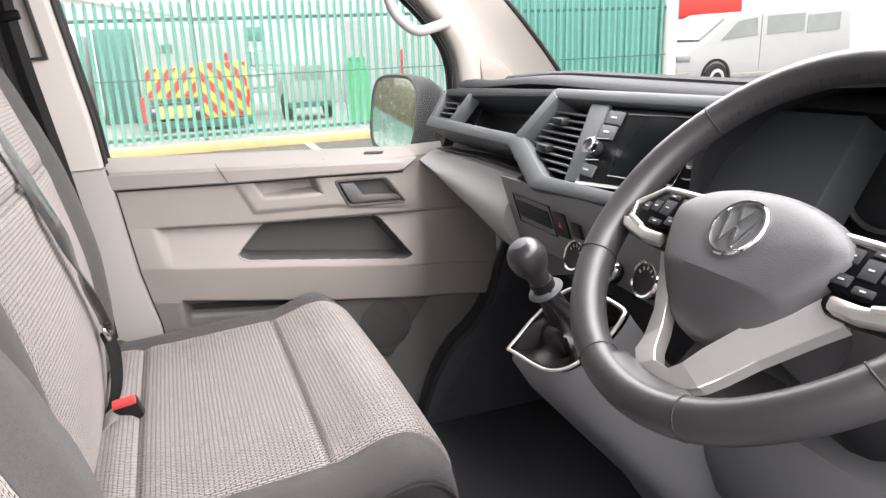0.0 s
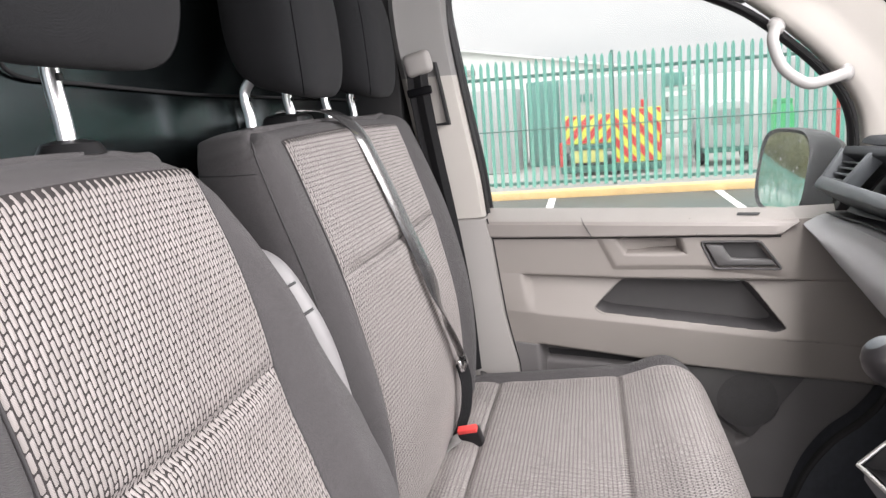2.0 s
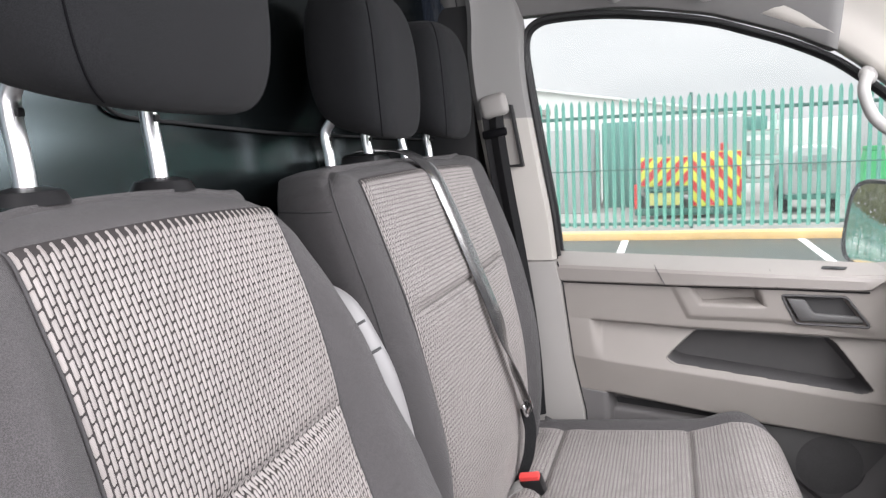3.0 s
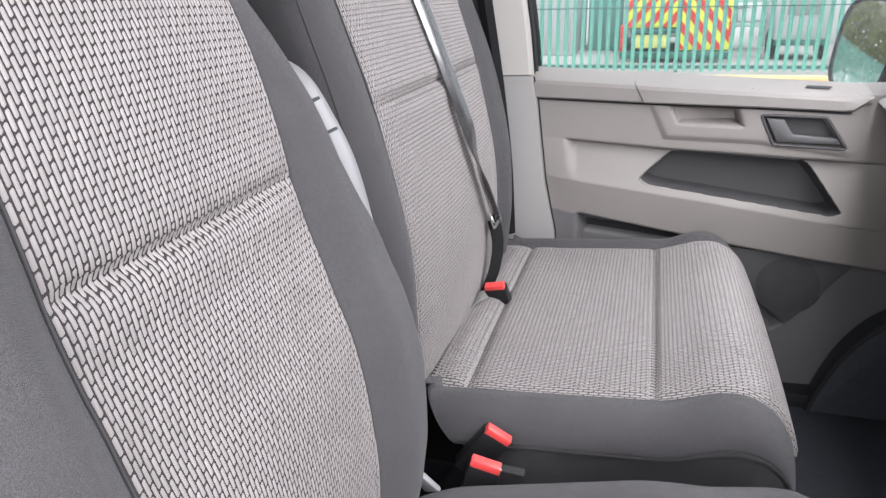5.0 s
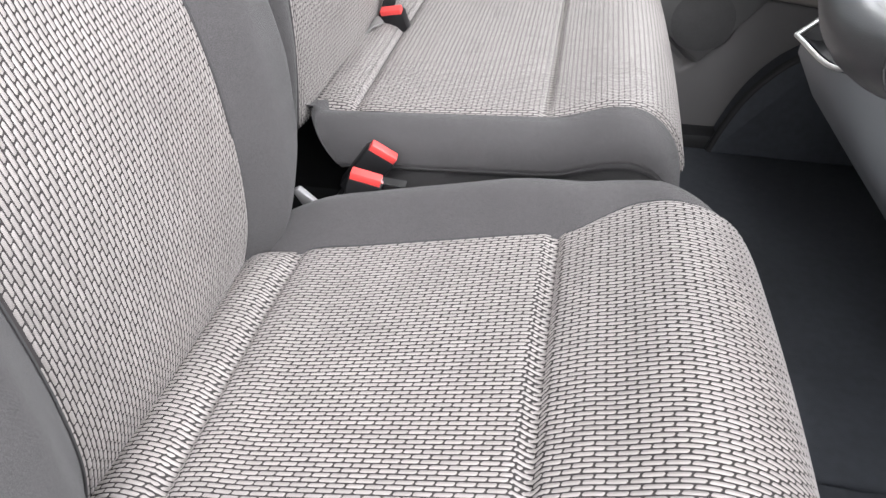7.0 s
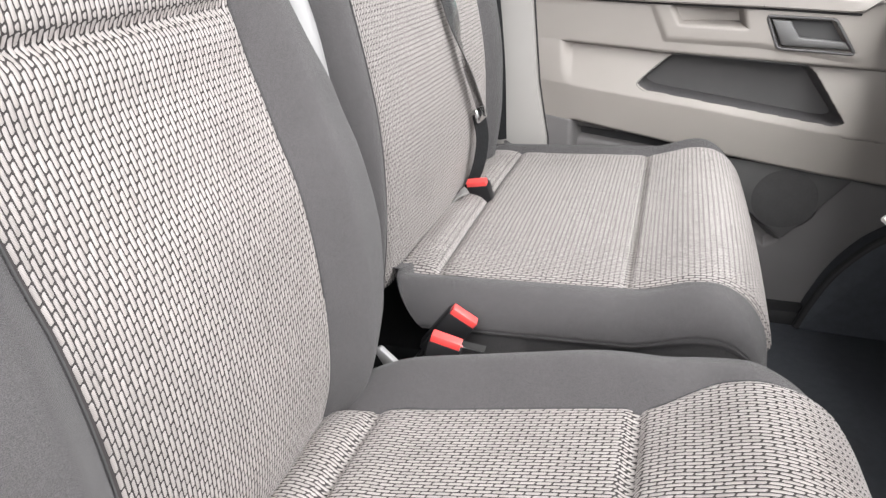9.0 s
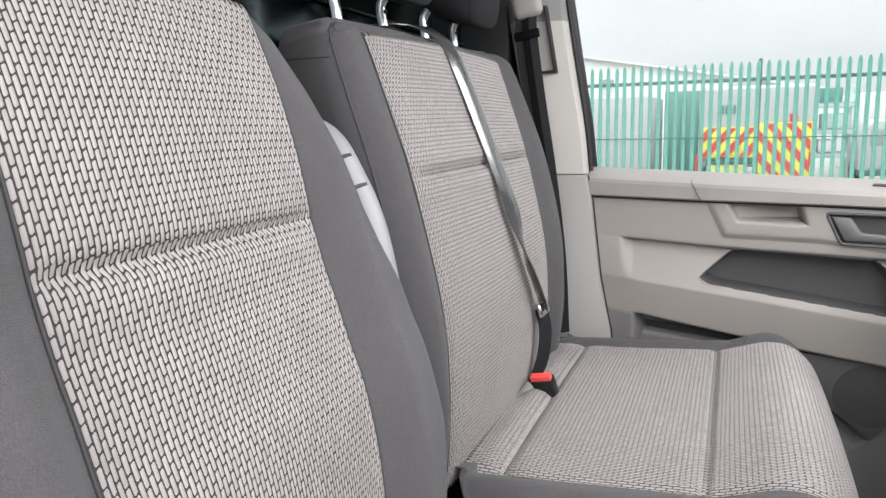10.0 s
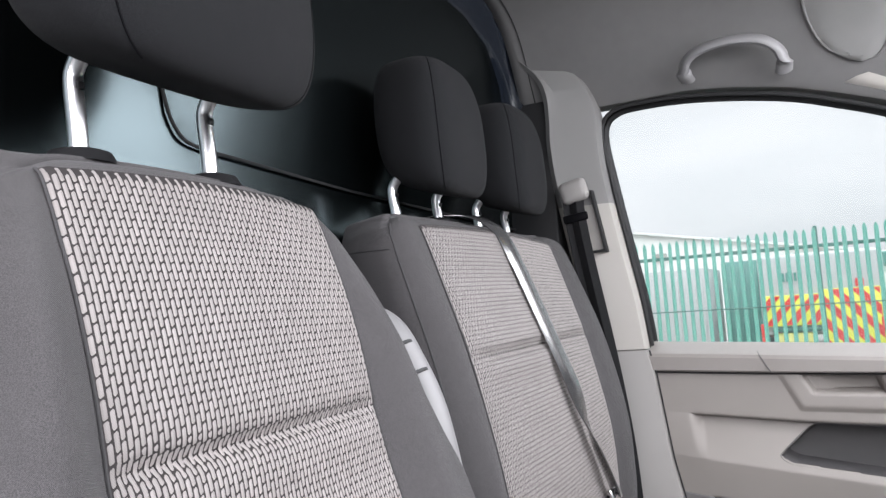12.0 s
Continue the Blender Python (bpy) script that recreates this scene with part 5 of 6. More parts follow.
for s_, dx, dz in ((1.0, 0.004, 0.0), (1.05, 0.008, -0.014), (1.09, 0.040, -0.06), (1.10, 0.110, -0.14), (1.08, 0.205, -0.25), (1.04, 0.30, -0.40), (1.0, 0.34, -0.60)):
    ring = [c + (Vector(p) - c) * s_ + Vector((dx, 0, dz)) for p in smooth_path([*outer, outer[0]], 6)[:-1]]
    rings.append([q if q.z > FLOOR else Vector((q.x, q.y, FLOOR)) for q in ring])
part("housing", loft(bmesh.new(), rings, cap=False), M_DASHGREY, cons, sharp=75)
ring = smooth_path([*outer, outer[0]], 5)
part("silver_frame", tube([p + Vector((-0.003, 0, 0.004)) for p in ring], 0.0026, 8), M_SILVER, cons, "satin silver frame")
# gaiter: folds rise from the frame to the lever
foot_c = Vector((0.646, 0.372, 0.676))
gq = smooth_path([*outer, outer[0]], 6)[:-1]
rings = []
for t, sink in ((0.06, 0.0), (0.10, 0.006), (0.28, 0.024), (0.45, 0.030), (0.58, 0.020), (0.70, 0.018), (0.80, -0.004), (0.86, -0.022), (0.88, -0.040)):
    ring = []
    for k, p in enumerate(gq):
        fold = 0.012 * math.sin(k * 2 * math.pi / len(gq) * 6 + 9 * t) * math.sin(math.pi * min(1.0, t / 0.9))
        ring.append(p.lerp(foot_c, t) + Vector((0.7, 0, -0.7)) * (sink + fold))
    rings.append(ring)
part("gaiter", loft(bmesh.new(), rings, cap=False), M_GAITER, cons, "black leather gaiter", sharp=60)
GM = Matrix.Translation((0.598, 0.380, 0.749)) @ Matrix.Rotation(radians(-29), 4, "Y")
part("lever", lathe([(0.001, -0.040), (0.0165, -0.040), (0.0160, -0.070), (0.0185, -0.092), (0.0185, -0.108), (0.001, -0.108)], 24, GM), M_BLACK, cons)
part("knob", lathe([(0.001, 0.0262), (0.010, 0.0255), (0.018, 0.0212), (0.0235, 0.0135), (0.0262, 0.003), (0.0258, -0.005), (0.0232, -0.014), (0.0185, -0.022), (0.0152, -0.028), (0.0145, -0.036), (0.0145, -0.046), (0.001, -0.046)], 32, GM), M_KNOB, cons, "black gear knob")
part("knob_cap", lathe([(0.001, 0.0268), (0.0085, 0.0262), (0.0125, 0.0246), (0.0115, 0.0236), (0.001, 0.024)], 24, GM), M_TRIM, cons)
part("lift_ring", lathe([(0.0155, -0.0600), (0.0230, -0.0590), (0.0250, -0.0560), (0.0225, -0.0525), (0.0155, -0.0515)], 28, GM), M_TRIM, cons)

# ---- steering wheel ----
WC = Vector((0.617, 0.008, 0.866))
TILT = radians(43)
WN = Vector((-math.cos(TILT), 0, math.sin(TILT)))
WU = Vector((math.sin(TILT), 0, math.cos(TILT)))
WM = Matrix.Translation(WC) @ Matrix(((0, WU.x, WN.x, 0), (-1, 0, 0, 0), (0, WU.z, WN.z, 0), (0, 0, 0, 1)))


def wp(a, b, c=0.0):
    """A place on the wheel: a to the driver's right, b up, c towards the driver."""
    return WM @ Vector((a, b, c))


def wpoly(pts, c0, c1, bevel=0.003):
    return prism([wp(a, b, c0) for a, b in pts], WN * (c1 - c0), bevel)


def build_wheel():
    w = thing("steering_wheel", WC, "black leather steering wheel with silver lower spokes", "steering wheel")
    b = bmesh.new()
    rings = []
    for i in range(96):
        a = 2 * math.pi * i / 96
        low = float(sstep(0.1, -0.8, math.sin(a)))
        R = 0.1755 - 0.0105 * low
        thick = 0.0152 + 0.0020 * max(0, math.cos(a * 2)) ** 2 + 0.0018 * low
        cc, ss = math.cos(a), math.sin(a)
        rings.append([wp((R + thick * 0.95 * math.cos(t)) * cc, (R + thick * 0.95 * math.cos(t)) * ss, 0.012 * low + thick * 1.05 * math.sin(t)) for t in [2 * math.pi * k / 18 for k in range(18)]])
    rings.append(rings[0])
    loft(b, rings, cap=False)
    bmesh.ops.remove_doubles(b, verts=b.verts, dist=1e-5)
    rim = part("rim", b, M_LEATHER, w, sharp=60)
    for a in (35, 145, 250, 290, 205, 335):
        t = radians(a)
        low = float(sstep(0.1, -0.8, math.sin(t)))
        R = 0.1755 - 0.0105 * low
        th = 0.0153 + 0.0020 * max(0, math.cos(t * 2)) ** 2 + 0.0018 * low
        pts = [wp((R + th * 0.95 * math.cos(q)) * math.cos(t), (R + th * 0.95 * math.cos(q)) * math.sin(t), 0.012 * low + th * 1.05 * math.sin(q)) for q in np.linspace(0, 2 * math.pi, 25)]
        part("rim_joint", tube(pts, 0.0008, 6), M_STITCH, rim)
    for a in np.linspace(20, 160, 48):
        t = radians(a)
        p0 = wp(0.1618 * math.cos(t), 0.1618 * math.sin(t), 0.0062)
        p1 = wp(0.1608 * math.cos(t + 0.018), 0.1608 * math.sin(t + 0.018), -0.0025)
        part("stitch", tube([p0, p1], 0.00045, 4), M_STITCH, rim)
    # hub pad
    out = [(-0.030, 0.031), (-0.062, 0.022), (-0.084, 0.008), (-0.090, -0.006), (-0.080, -0.030), (-0.064, -0.056), (-0.044, -0.082), (-0.026, -0.095), (0.0, -0.098), (0.026, -0.095), (0.044, -0.082), (0.064, -0.056), (0.080, -0.030), (0.090, -0.006), (0.084, 0.008), (0.062, 0.022), (0.030, 0.031), (0.0, 0.033)]
    q = smooth_path([(a, b_, 0) for a, b_ in out + out[:1]], 4)[:-1]
    rings = []
    for s_, c in ((0.96, -0.02), (1.0, -0.008), (1.0, 0.004), (0.985, 0.012), (0.955, 0.017), (0.90, 0.021), (0.80, 0.0245), (0.68, 0.0265), (0.55, 0.028), (0.40, 0.029), (0.25, 0.0295), (0.10, 0.030), (0.02, 0.030)):
        ring = []
        for p in q:
            b_ = (p.y + 0.025) * s_ - 0.025
            ring.append(wp(p.x * s_, b_, c))
        rings.append(ring)
    pad = loft(bmesh.new(), rings)
    bmesh.ops.bisect_plane(pad, geom=pad.verts[:] + pad.edges[:] + pad.faces[:], plane_co=wp(0, -0.052, 0), plane_no=WU)
    inv = WM.inverted()
    for v in pad.verts:
        fall = -0.052 - (inv @ v.co).y
        if fall > 0:
            v.co -= WN * 0.42 * fall
    part("airbag_cover", pad, M_PAD, w, "grey plastic airbag cover", sharp=22)
    part("hub", wpoly([(-0.055, 0.02), (0.055, 0.02), (0.05, -0.08), (-0.05, -0.08)], -0.10, -0.01, 0.01), M_BLACK, w)
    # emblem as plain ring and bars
    em = part("emblem", lathe([(0.0222, 0.0285), (0.0255, 0.0285), (0.0260, 0.0305), (0.0248, 0.0320), (0.0226, 0.0315), (0.0220, 0.030)], 40, WM @ Matrix.Translation((0, -0.012, 0))), M_CHROME, w, "round chrome emblem")
    part("emblem_field", lathe([(0.001, 0.0288), (0.0222, 0.0288), (0.0222, 0.0298), (0.001, 0.0298)], 36, WM @ Matrix.Translation((0, -0.012, 0))), M_TRIM, em)
    for (a0, b0), (a1, b1) in (((-0.0165, 0.012), (-0.0075, -0.017)), ((-0.0075, -0.017), (0.0, 0.000)), ((0.0, 0.000), (0.0075, -0.017)), ((0.0075, -0.017), (0.0165, 0.012)), ((-0.0085, 0.0185), (0.0, 0.003)), ((0.0085, 0.0185), (0.0, 0.003))):
        part("emblem_bar", ribbon([wp(a0, b0 - 0.012, 0.0305), wp(a1, b1 - 0.012, 0.0305)], WN.cross(wp(a1, b1) - wp(a0, b0)), 0.0030, 0.0018), M_CHROME, em)
    for s_ in (-1, 1):
        part("spoke", wpoly([(a * s_, b_) for a, b_ in [(0.055, 0.016), (0.125, 0.014), (0.160, 0.000), (0.166, -0.024), (0.150, -0.036), (0.085, -0.042), (0.070, -0.030)]], -0.014, 0.004, 0.004), M_BLACK, w)
        pod = part("button_pod", wpoly([(a * s_, b_) for a, b_ in [(0.074, 0.011), (0.121, 0.010), (0.143, -0.010), (0.139, -0.022), (0.112, -0.028), (0.080, -0.026)]], 0.0, 0.012, 0.003), M_GLOSS, w, "black button block")
        part("pod_edge", tube([wp(a * s_, b_, 0.0115) for a, b_ in [(0.072, 0.0135), (0.122, 0.0125), (0.146, -0.009), (0.143, -0.024), (0.120, -0.031)]], 0.0030, 10), M_SILVER, pod)
        for bx, by, hw, hh in ((0.086, 0.001, 0.006, 0.006), (0.104, -0.006, 0.007, 0.008), (0.119, -0.007, 0.005, 0.006), (0.089, -0.018, 0.007, 0.0045), (0.105, 0.0065, 0.007, 0.0025), (0.108, -0.022, 0.008, 0.003), (0.131, -0.010, 0.004, 0.005)):
            part("button", wpoly([((bx - hw) * s_, by - hh), ((bx + hw) * s_, by - hh), ((bx + hw) * s_, by + hh), ((bx - hw) * s_, by + hh)], 0.009, 0.0134, 0.001), M_DASH, pod)
            part("button_mark", wpoly([((bx - 0.0022) * s_, by - 0.0006), ((bx + 0.0022) * s_, by - 0.0006), ((bx + 0.0022) * s_, by + 0.0006), ((bx - 0.0022) * s_, by + 0.0006)], 0.0131, 0.0138, 0), M_GREYPL, pod)
        part("silver_clip", wpoly([(a * s_, b_) for a, b_ in [(0.088, -0.030), (0.112, -0.0305), (0.141, -0.0245), (0.154, -0.026), (0.146, -0.036), (0.112, -0.042), (0.090, -0.041)]], 0.0, 0.0125, 0.003), M_SILVER, w, "satin silver spoke trim")
    # lower silver spokes, one flat crisp V
    half = [((0.080, -0.028, 0.004), (0.098, -0.042, -0.006)), ((0.065, -0.044, 0.007), (0.0856, -0.0565, -0.006)), ((0.0415, -0.0757, 0.008), (0.0585, -0.0925, -0.005)), ((0.0235, -0.1050, 0.008), (0.0450, -0.1175, -0.002)), ((0.0160, -0.1220, 0.008), (0.0390, -0.1310, 0.003)), ((0.0080, -0.1310, 0.008), (0.0250, -0.1420, 0.005))]
    rings = []
    for s_, seq in ((1, half), (-1, half[::-1])):
        for i, o in seq:
            d = Vector((o[0] - i[0], o[1] - i[1])).normalized() * 0.0007
            rings.append([wp(o[0] * s_, o[1], o[2] - 0.012), wp(o[0] * s_, o[1], o[2] - 0.0008), wp((o[0] - d.x) * s_, o[1] - d.y, o[2]), wp((i[0] + d.x) * s_, i[1] + d.y, i[2]), wp(i[0] * s_, i[1], i[2] - 0.0008), wp(i[0] * s_, i[1], i[2] - 0.014)])
    part("lower_spoke", loft(bmesh.new(), rings), M_SILVER, w, "satin silver lower spokes", sharp=8)
    part("hub_web", wpoly([(-0.006, -0.085), (0.008, -0.085), (0.006, -0.124), (-0.010, -0.124)], -0.030, -0.014, 0.003), M_DASH, w)
    foot_rows = []
    for a in np.linspace(-0.060, 0.060, 21):
        e = float(sstep(0.060, 0.034, abs(a)))
        mid = math.sqrt(max(0.0, 0.162 ** 2 - a * a))
        foot_rows.append([wp(a, -mid, 0.010)] + [wp(a, -mid + d * (0.45 + 0.55 * e), c - 0.004 * (1 - e)) for d, c in ((0.008, 0.0245), (0.0135, 0.0185), (0.018, 0.0125), (0.0205, 0.008), (0.0205, -0.004))] + [wp(a, -mid, -0.002)])
    part("rim_foot", loft(bmesh.new(), foot_rows), M_LEATHER, w, sharp=60)
    return w


build_wheel()
col = thing("steering_column", (0.75, 0.02, 0.7), "black steering column shroud with stalks", "steering column")
part("shroud", tube([wp(0, 0, -0.07), wp(0, 0, -0.12), wp(0, -0.005, -0.25)], [0.055, 0.07, 0.075], 20), M_BLACK, col)
part("stalk", tube([wp(-0.05, 0.01, -0.075), wp(-0.16, 0.035, -0.065)], 0.007, 10), M_BLACK, col)
part("stalk", tube([wp(0.05, 0.01, -0.075), wp(0.16, 0.035, -0.065)], 0.007, 10), M_BLACK, col)

# instrument hood
hood = thing("instrument_cluster", (0.85, 0.02, 0.82), "dark instrument hood with round dials behind the wheel", "instrument cluster")
rings = []
for x, k in ((0.75, 1.0), (0.76, 1.03), (0.82, 1.0), (0.95, 0.85)):
    rings.append([(x + 0.05 * (z - 0.9), 0.02 + y * k, 0.885 + (z - 0.9) * k) for y, z in ((0.24, 0.80), (0.235, 0.90), (0.20, 0.965), (0.12, 0.995), (0, 1.003), (-0.12, 0.995), (-0.20, 0.965), (-0.235, 0.90), (-0.24, 0.80), (-0.225, 0.80), (-0.222, 0.895), (-0.19, 0.953), (-0.115, 0.982), (0, 0.99), (0.115, 0.982), (0.19, 0.953), (0.222, 0.895), (0.225, 0.80))])
part("hood", loft(bmesh.new(), rings), M_DASH, hood, sharp=50)
part("face", prism([(0.86, 0.24, 0.78), (0.86, -0.20, 0.78), (0.89, -0.20, 0.96), (0.89, 0.24, 0.96)], (0.01, 0, 0)), M_DASH, hood)
part("knee_panel", loft(bmesh.new(), [[(x + 0.02 * sstep(0.2, 0.32, y), y, z) for x, z in ((0.92, 0.60), (0.83, 0.59), (0.80, 0.575), (0.79, 0.54), (0.805, 0.46), (0.835, 0.39), (0.87, 0.36), (0.92, 0.35))] for y in np.linspace(-0.42, 0.32, 12)]), M_DASHGREY, hood, "grey panel below the steering column", sharp=45)
part("column_cover", rbox(0.77, 0.98, -0.22, 0.25, 0.66, 0.80, 0.03, 3), M_DASH, hood)
for y in (0.09, -0.07):
    part("gauge_ring", lathe([(0.048, 0), (0.053, 0), (0.053, 0.006), (0.050, 0.008), (0.048, 0.006)], 36, Matrix.Translation((0.862, y, 0.87)) @ Matrix.Rotation(radians(-80), 4, "Y")), M_SILVER, hood)

# ---- door mirror ----
mir = thing("door_mirror", (0.80, 1.45, 0.75), "black door mirror housing with rain drops on its glass", "wing mirror")
mn = Vector((-0.955, -0.285, 0.150)).normalized()
mr = mn.cross(Vector((0, 0, 1))).normalized()
mu = mr.cross(mn).normalized()
MM = Matrix.Translation((0.752, 1.455, 0.838)) @ Matrix((( mr.x, mu.x, mn.x, 0), (mr.y, mu.y, mn.y, 0), (mr.z, mu.z, mn.z, 0), (0, 0, 0, 1)))
sq = [(math.copysign(abs(math.cos(a)) ** 0.55, math.cos(a)), math.copysign(abs(math.sin(a)) ** 0.55, math.sin(a))) for a in [2 * math.pi * k / 48 for k in range(48)]]
rings = []
for s_, d in ((0.90, -0.004), (0.97, 0.006), (1.0, 0.0), (1.02, -0.02), (1.0, -0.06), (0.85, -0.10), (0.5, -0.125), (0.05, -0.13)):
    rings.append([MM @ Vector((a * 0.112 * s_, b * 0.107 * s_, d)) for a, b in sq])
part("housing", loft(bmesh.new(), rings), M_BLACK, mir, sharp=50)
part("glass", loft(bmesh.new(), [[MM @ Vector((a * 0.101 * k, b * 0.096 * k, 0.006 - ((a * 0.101 * k) ** 2 + (b * 0.096 * k) ** 2) / 2.6)) for a, b in sq] for k in (1.0, 0.9, 0.75, 0.6, 0.45, 0.3, 0.15, 0.02)]), M_MIRROR, mir, "convex mirror glass", sharp=80)
drops = bmesh.new()
rnd = random.Random(9)
for _ in range(150):
    a, b, r = rnd.uniform(-0.085, 0.085), rnd.uniform(-0.086, 0.086), 0.0006 + 0.0017 * rnd.random() ** 3
    m = MM @ Matrix.Translation((a, b, 0.006 - (a * a + b * b) / 2.6)) @ Matrix.Diagonal((1, 1.2, 0.45, 1))
    bmesh.ops.create_icosphere(drops, subdivisions=1, radius=r, matrix=m)
part("rain_drops", drops, M_DROP, mir, "clear rain drops", sharp=80, kind="stuff")
part("arm", prism([(0.84, 1.30, 0.77), (0.84, 1.42, 0.76), (0.85, 1.42, 0.83), (0.85, 1.29, 0.88)], (0.07, 0, 0), 0.015), M_BLACK, mir)
part("sail_cover", prism([(0.80, 1.235, 0.76), (0.88, 1.235, 0.76), (0.88, 1.235, 0.82), (0.845, 1.235, 0.85)], (0, 0.03, 0), 0.004), M_BLACK, mir)

# ---- footwell ----
foot = thing("footwell", (0.95, 0.6, FLOOR), "black carpeted footwell and front bulkhead", "footwell", kind="structure")
part("front_wall", rbox(1.06, 1.10, -0.46, 1.23, FLOOR, 0.90, 0.004), M_FLOOR, foot)
arc = [(0.955, 0.56), (0.925, 0.47), (0.895, 0.375), (0.85, 0.315), (0.795, 0.268), (0.745, 0.20), (0.712, 0.12), (0.695, FLOOR)]
arcs = [(p.x, p.y) for p in smooth_path([(x, z, 0) for x, z in arc], 4)]
part("kick_panel", prism([(x, 1.150, z) for x, z in arcs] + [(1.07, 1.150, FLOOR), (1.07, 1.150, 0.56)], (0, 0.09, 0), 0.004), M_FLOOR, foot)
part("door_seal", tube([(x, 1.160, z) for x, z in arcs], 0.010, 10), M_SEAL, foot, "black rubber door seal")
solid("floor_mat", rbox(0.52, 0.98, -0.30, 0.26, FLOOR + 0.001, FLOOR + 0.012, 0.006), M_FLOOR, "black driver's floor mat", "floor mat")

# screen header and driver side structure
solid("sill", rbox(-0.25, 1.10, -0.52, -0.44, FLOOR - 0.25, FLOOR + 0.02, 0.02), M_BLACK, "black driver's door sill", "sill", kind="structure")
solid("sill_passenger", rbox(-0.10, 1.00, 1.165, 1.27, FLOOR - 0.25, FLOOR + 0.035, 0.02), M_BLACK, "black passenger door sill", "sill", kind="structure")
solid("pillar_driver", rbox(-0.25, -0.12, -0.52, -0.44, FLOOR, 1.50, 0.02), M_PILLAR, "grey pillar trim beside the driver's seat", "pillar trim", kind="structure")

# ---- roof fittings ----
rg = thing("roof_handle", (0.29, 1.12, 1.38), "light grey roof grab handle above the door", "grab handle")
path = smooth_path([(0.190, 1.112, 1.352), (0.187, 1.088, 1.362), (0.196, 1.072, 1.380), (0.222, 1.058, 1.392), (0.262, 1.052, 1.397), (0.305, 1.052, 1.394), (0.340, 1.056, 1.384), (0.362, 1.068, 1.366), (0.371, 1.084, 1.346), (0.369, 1.108, 1.334)], 5)
n = len(path)
part("grip", tube(path, [0.0165 - 0.0035 * math.sin(math.pi * i / (n - 1)) for i in range(n)], 14, up=(0, -0.7, 0.7), squash=0.62), M_ARMREST, rg)
vis = thing("sun_visor", (0.62, 0.9, 1.40), "grey sun visor folded against the headlining", "sun visor")


def visor_z(x, y):
    return roof_z(x, y) - 0.014


rows = []
for y in np.r_[np.linspace(0.70, 1.06, 22), np.linspace(1.07, 1.118, 10)]:
    t = float(np.clip((y - 1.068) / 0.05, 0, 1))
    x0, x1 = 0.412 + 0.066 * (1 - math.sqrt(1 - t * t)), 0.565 - 0.050 * (1 - math.sqrt(1 - t * t)) - 0.012 * float(sstep(1.0, 1.07, y))
    rows.append([(x, y, visor_z(x, y) + 0.006 * (abs(k) > 0.96)) for k, x in [(k, x0 + (x1 - x0) * (k + 1) / 2) for k in (-1, -0.97, -0.8, -0.4, 0, 0.4, 0.8, 0.97, 1)]])
grid_mesh("flap", rows, mat("visor_vinyl", (0.21, 0.207, 0.202), 0.6, vary=0.04, bump=0.3, bump_scale=700), vis, sharp=60, thick=0.010)
rim = [Vector(r[0]) for r in rows] + [Vector(r[-1]) for r in reversed(rows)]
part("edge_binding", tube([p - Vector((0, 0, 0.001)) for p in rim], 0.0026, 6), M_HEADLINER, vis)
for nm, (x0, x1, y0, y1), m_, d in (("label", (0.455, 0.535, 0.90, 1.02), M_STICK_Y, 0.002), ("label_mark", (0.470, 0.520, 0.93, 0.97), M_HIRED, 0.0035)):
    grid_mesh(nm, [[(x, y, visor_z(x, y) - d) for x in np.linspace(x0, x1, 5)] for y in np.linspace(y0, y1, 9)], m_, vis, thick=0.001)

# driver's folded armrest
arm = part("armrest", tube(smooth_path([(-0.105, 0.235, 0.880), (-0.078, 0.250, 0.905), (-0.052, 0.259, 0.895), (-0.030, 0.262, 0.858), (-0.008, 0.260, 0.81), (0.012, 0.250, 0.74), (0.030, 0.232, 0.66)], 6), 0.021, 14, up=(0, 1, 0), squash=0.95), M_ARMREST, dseat, "light grey folded armrest edge")
for x, y, z in ((-0.040, 0.2545, 0.876), (-0.024, 0.255, 0.846)):
    part("armrest_gap", lathe([(0.001, -0.0016), (0.0216, -0.0016), (0.0216, 0.0016), (0.001, 0.0016)], 20, Matrix.Translation((x, y, z)) @ Matrix.Rotation(radians(-26), 4, "Y")), M_SEAL, arm)

# ---- beyond the fence ----
YARD = GROUND + 0.10


def clip_strip(a0, a1, lean, lo, hi, z0, z1):
    """A leaning strip between two heights, cut to the width lo to hi."""
    pts = [(a0, z0), (a1, z0), (a1 + lean, z1), (a0 + lean, z1)]
    for side, lim in ((1, lo), (-1, -hi)):
        out = []
        for (p, q), (u, v) in zip(pts, pts[1:] + pts[:1]):
            d0, d1 = p * side - lim, u * side - lim
            if d0 >= 0:
                out.append((p, q))
            if d0 * d1 < 0:
                t = d0 / (d0 - d1)
                out.append((p + (u - p) * t, q + (v - q) * t))
        pts = out
        if len(pts) < 3:
            return []
    return pts


